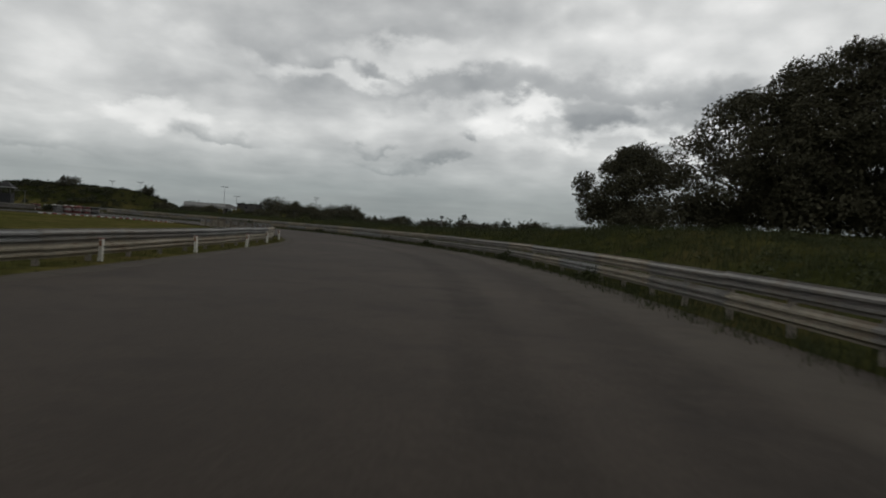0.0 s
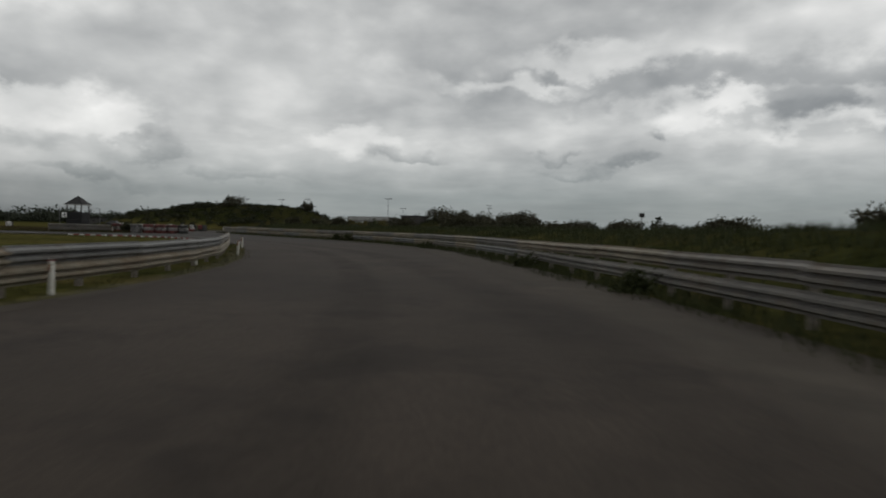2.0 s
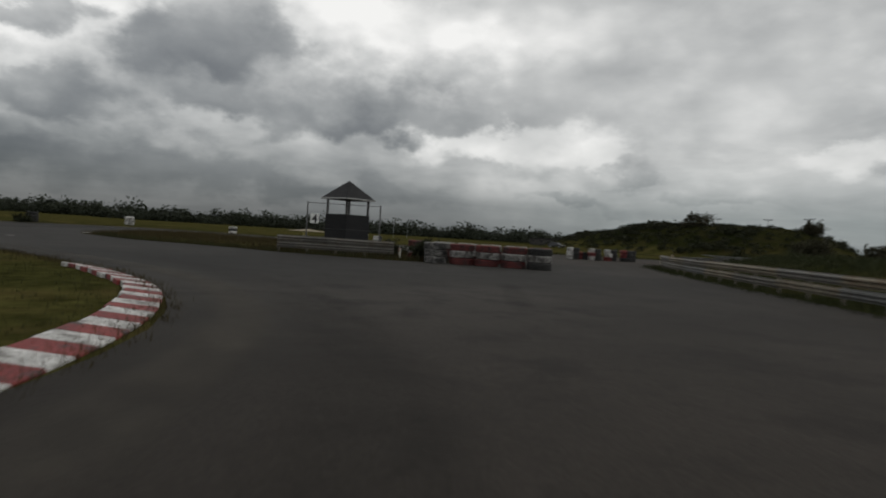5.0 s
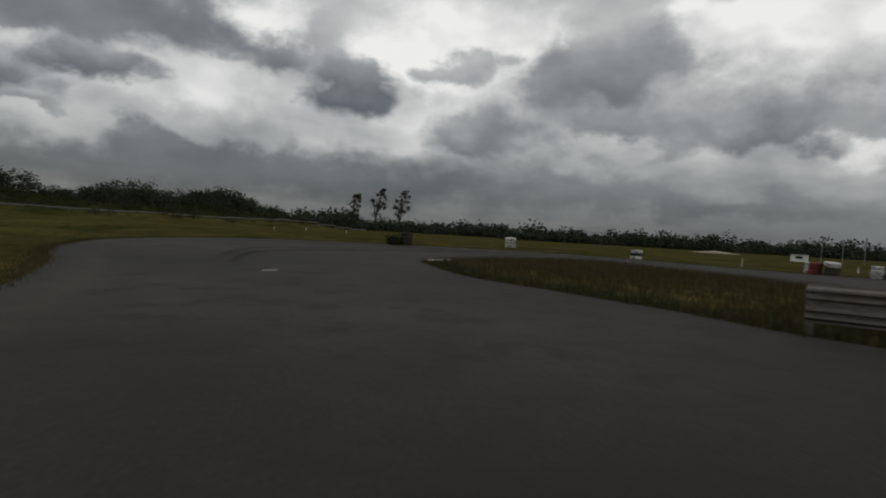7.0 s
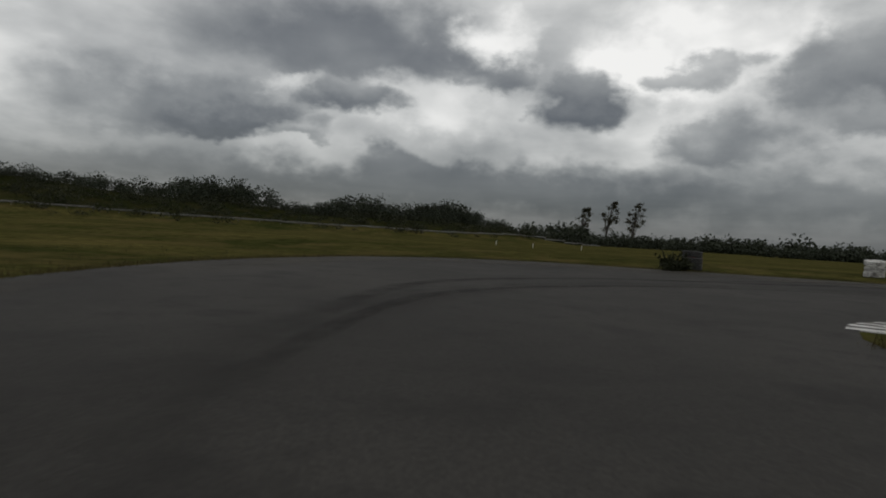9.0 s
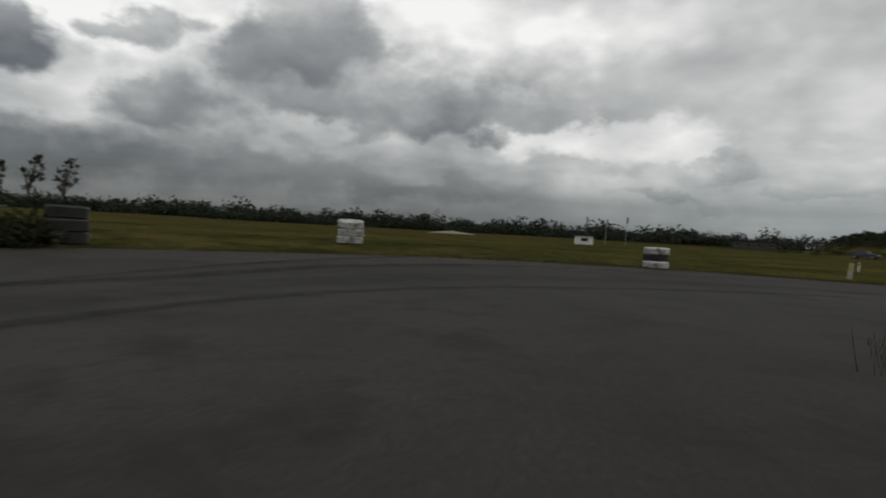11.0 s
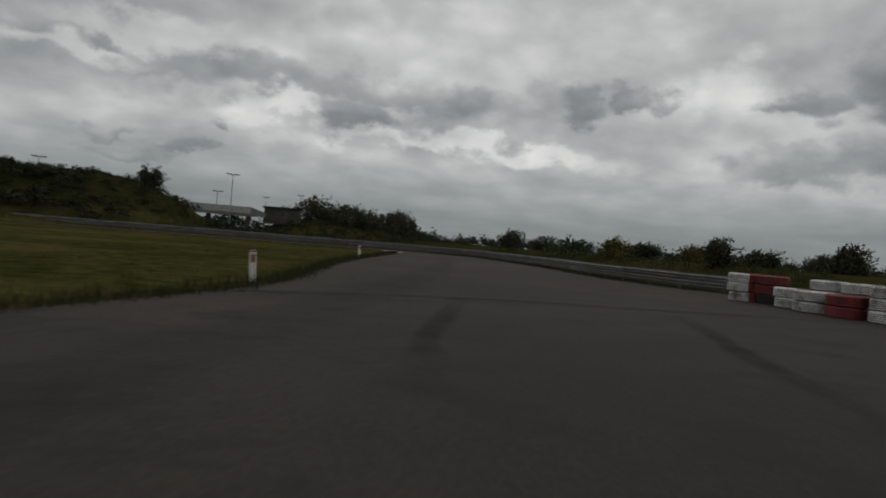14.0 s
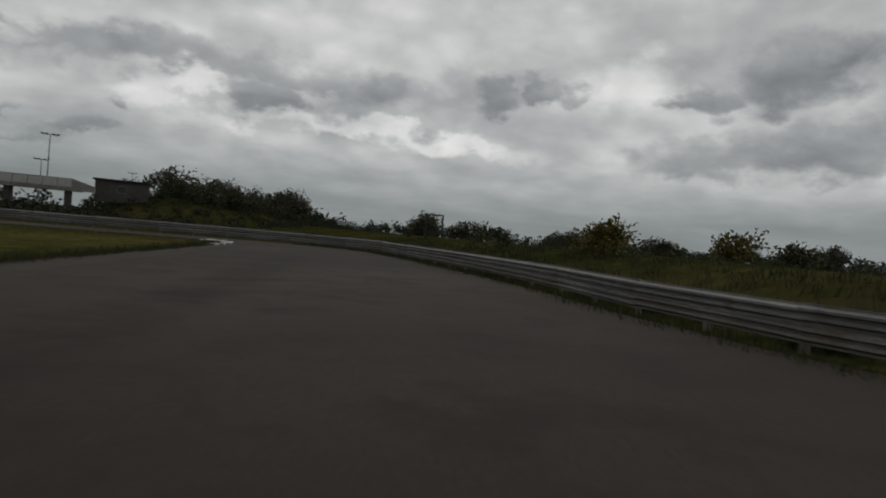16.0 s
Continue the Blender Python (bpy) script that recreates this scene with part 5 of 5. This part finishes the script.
def woods(name, label, line, depth, count, lo, hi, seed, leaves=60, size=0.55, mat=None, wide=1.0):
    """A far belt of trees along a line, joined into one."""
    rng = np.random.default_rng(seed)
    line = np.array(line, float)
    run = np.r_[0, np.cumsum(np.linalg.norm(np.diff(line, axis=0), axis=1))]
    at = rng.uniform(0, run[-1], count)
    px = np.interp(at, run, line[:, 0]) + rng.uniform(-depth, depth, count)
    py = np.interp(at, run, line[:, 1]) + rng.uniform(-depth, depth, count)
    pz = relief(np.stack([px, py], 1))
    vs, fs, k = [], [], 0
    swell = np.array([noise.noise((x * 0.05, y * 0.05, seed)) for x, y in zip(px, py)])
    for x, y, z, s in zip(px, py, pz, swell):
        h = rng.uniform(lo, hi) * max(0.35, 1 + 0.9 * s)
        w = h * rng.uniform(0.3, 0.5) * wide
        blobs = []
        for _ in range(9):
            u, a = rng.uniform(0, 1) ** 0.5, rng.uniform(0, 2 * np.pi)
            top = h * (0.86 - 0.42 * u * u)
            size_of = w * rng.uniform(0.28, 0.46)
            blobs.append((w * 0.72 * u * np.cos(a), w * 0.72 * u * np.sin(a), top * rng.uniform(0.55, 1.0), size_of, size_of, min(size_of * 0.8, h * 0.26)))
        blobs.append((0, 0, h * 0.28, w * 0.9, w * 0.9, h * 0.28))
        v, f = leaf_cloud(rng, blobs, leaves, size * h / 6)
        vs.append(v + (x, y, z - 0.2))
        fs.append(f + k)
        k += len(v)
    ob = new(name, stuff_mesh(name, np.vstack(vs), np.vstack(fs), mat or M_FAR_HAZED))
    return tagged(ob, label, "woods", kind="stuff")


woods("far_woods", "dark belt of trees along the western horizon", [(-330, -260), (-420, -60), (-470, 60), (-440, 180), (-400, 300), (-330, 400)], 26, 640, 6.0, 10.6, 11, 160, 0.46, None, 2.4)
woods("far_woods", "dark belt of trees along the northern horizon", [(-330, 400), (-200, 460), (-60, 470), (120, 440), (280, 360)], 25, 420, 6, 10, 12, 80, 0.5, None, 1.6)
woods("far_woods", "far trees beyond the eastern bank", [(280, 360), (300, 200), (280, 40), (220, -120)], 30, 260, 6, 10, 13, 80, 0.5, None, 1.6)
woods("ridge_woods", "trees and scrub along the western ridge", [(-120, -90), (-160, -48), (-195, -20), (-225, -2), (-260, 8)], 9, 230, 2.4, 5.4, 14, 480, 0.29, None, 2.2)
woods("ridge_scrub", "dark scrub on the slope of the western ridge", [(-108, -80), (-146, -40), (-182, -12), (-214, 6), (-255, 20)], 17, 640, 1.0, 2.4, 24, 120, 0.5, M_SCRUB, 2.8)
woods("far_hedge", "low dark undergrowth below the western trees", [(-330, -260), (-415, -60), (-462, 60), (-432, 180), (-392, 300), (-330, 395)], 14, 640, 3.6, 5.6, 25, 80, 0.75, M_FAR_HAZED, 3.2)
woods("knoll_trees", "dark trees and scrub crowning the knoll", [(-61, 219), (-52, 228), (-39, 242)], 7, 130, 1.6, 6.2, 15, 480, 0.23, M_LEAF, 1.4)
woods("knoll_scrub", "low scrub on the slopes of the knoll", [(-72, 206), (-56, 212), (-44, 224), (-30, 236)], 11, 440, 0.6, 1.5, 26, 100, 0.55, M_SCRUB, 2.2)
woods("bridge_scrub", "dark undergrowth below the footbridge", [(-92, 207), (-80, 209.5), (-70, 210)], 1.2, 110, 2.6, 3.4, 28, 200, 0.3, M_SCRUB, 1.3)
woods("tree_scrub", "dense undergrowth below the trees", [(13.5, 43.5), (15.5, 38), (19, 33), (26, 27), (33, 18)], 2.2, 130, 1.2, 2.6, 27, 480, 0.2, M_LEAF, 1.3)
woods("berm_scrub", "low scrub covering the long berm", [(-164, 210), (-132, 194), (-110, 187), (-86, 186)], 15, 1350, 0.5, 1.4, 16, 100, 0.8, M_SCRUB, 3.0)
woods("bank_scrub", "tangled scrub on the bank beyond the rail", [(14, 10), (12, 28), (7, 45), (-2, 62), (-12, 76), (-26, 88), (-44, 102), (-53, 113)], 4.0, 340, 0.25, 0.6, 17, 240, 0.34, M_WEED, 2.6)
woods("bank_scrub", "tangled scrub beyond the curving rail", [(-54, 112), (-53, 126), (-49, 140), (-47, 154), (-58, 164), (-74, 171), (-100, 181)], 4.5, 420, 0.25, 0.65, 18, 170, 0.4, M_WEED, 2.6)
woods("field_scrub", "scattered scrub on the rough field", [(-40, 120), (-10, 130), (30, 120), (60, 80)], 22, 150, 0.5, 1.2, 19, 130, 0.4, M_WEED, 1.4)
woods("field_scrub", "scattered scrub on the rough northern field", [(-35, 150), (-10, 170), (30, 190)], 22, 150, 0.7, 1.6, 20, 130, 0.4, M_WEED, 1.4)


def blades(name, label, pts, lo, hi, per, mat, seed, spread=0.12, wide=0.006):
    """Upright tufts of grass blades at the given places."""
    rng = np.random.default_rng(seed)
    pts = np.repeat(np.asarray(pts, float), per, 0)
    n = len(pts)
    base = pts + rng.normal(0, spread, (n, 2))
    z = relief(base)
    h = rng.uniform(lo, hi, n)
    a = rng.uniform(0, 2 * np.pi, n)
    lean = rng.uniform(0.1, 0.6, n) * h
    side = np.stack([np.cos(a), np.sin(a)], 1) * (wide * (1 + 2 * h))[:, None]
    tip = base + np.stack([np.cos(a * 3 + 1), np.sin(a * 3 + 1)], 1) * lean[:, None]
    v = np.stack([np.c_[base - side, z - 0.03], np.c_[base + side, z - 0.03], np.c_[tip, z + h]], 1).reshape(-1, 3)
    ob = new(name, stuff_mesh(name, v, np.arange(3 * n).reshape(-1, 3), mat))
    return tagged(ob, label, "grass", kind="stuff")


def along(line, step, lo, hi, seed):
    """Scattered places beside a line, between two offsets to its left."""
    rng = np.random.default_rng(seed)
    pts = smooth_line(line, step)
    t = np.gradient(pts, axis=0)
    t /= np.linalg.norm(t, axis=1)[:, None]
    n = np.stack([-t[:, 1], t[:, 0]], 1)
    return pts + n * rng.uniform(lo, hi, len(pts))[:, None] + rng.uniform(-step, step, (len(pts), 2))


blades("verge_grass", "rough grass at the foot of the guard rail", np.vstack([along(RAIL_EAST, 0.06, -0.5, 0.45, 1), along(RAIL_EAST, 0.1, 0.2, 1.1, 11), along(RAIL_NORTH[:9], 0.06, -0.6, 0.6, 2), along(RAIL_NORTH[:9], 0.12, 0.2, 1.0, 12)]), 0.05, 0.24, 8, M_WEED, 31, 0.12, 0.008)
blades("verge_grass", "rough grass along the inner guard rail", along(RAIL_WEST, 0.06, -0.75, 1.2, 3), 0.04, 0.13, 8, M_BLADE, 32)
blades("verge_grass", "ragged grass edge of the inner field", np.vstack([along(EDGE_WEST, 0.1, -0.1, 1.5, 4), along(EDGE_WEST, 0.06, 0.5, 8, 5)]), 0.03, 0.12, 7, M_BLADE, 33)
fringe = np.vstack([along(EDGE_WEST, 0.05, -0.12, 0.5, 14), along(ISLAND + ISLAND[:1], 0.05, -0.1, 0.5, 15)])
fringe = fringe[np.hypot(fringe[:, 0] + 78.6, fringe[:, 1] - 72.6) > 3.4]
blades("verge_grass", "long dry grass hanging over the asphalt edge", fringe, 0.04, 0.15, 8, M_DRY, 36, 0.1, 0.006)
blades("verge_weeds", "dark weeds crowding the asphalt edge", along(EDGE_WEST[26:34], 0.07, -0.15, 0.45, 16), 0.06, 0.3, 7, M_WEED, 37, 0.14, 0.009)
rng = np.random.default_rng(8)
isle = rng.uniform((-88, 70), (-51, 91), (9000, 2))
isle = isle[inside(isle, island)]
isle = isle[line_distance(isle, np.array([(-81.3, 74.5), (-79.3, 72.3), (-78.4, 71.75), (-76.3, 71.4)]))[0] > 0.95]
blades("verge_weeds", "dark weeds along the edge of the track island", along(ISLAND[3:13], 0.05, 0.0, 0.7, 17), 0.08, 0.34, 8, M_WEED, 38, 0.12, 0.008)
blades("island_grass", "rough yellowing grass on the track island", isle, 0.12, 0.36, 10, M_DRY, 34, 0.16)
blades("bank_grass", "tall rank grass on the bank beyond the rail", np.vstack([along(RAIL_EAST, 0.06, -7, -0.5, 6), along(RAIL_NORTH[:9], 0.06, -7, -0.5, 7), along(RAIL_EAST, 0.05, -14, -5, 9)]), 0.15, 0.42, 9, M_WEED, 35, 0.22, 0.010)
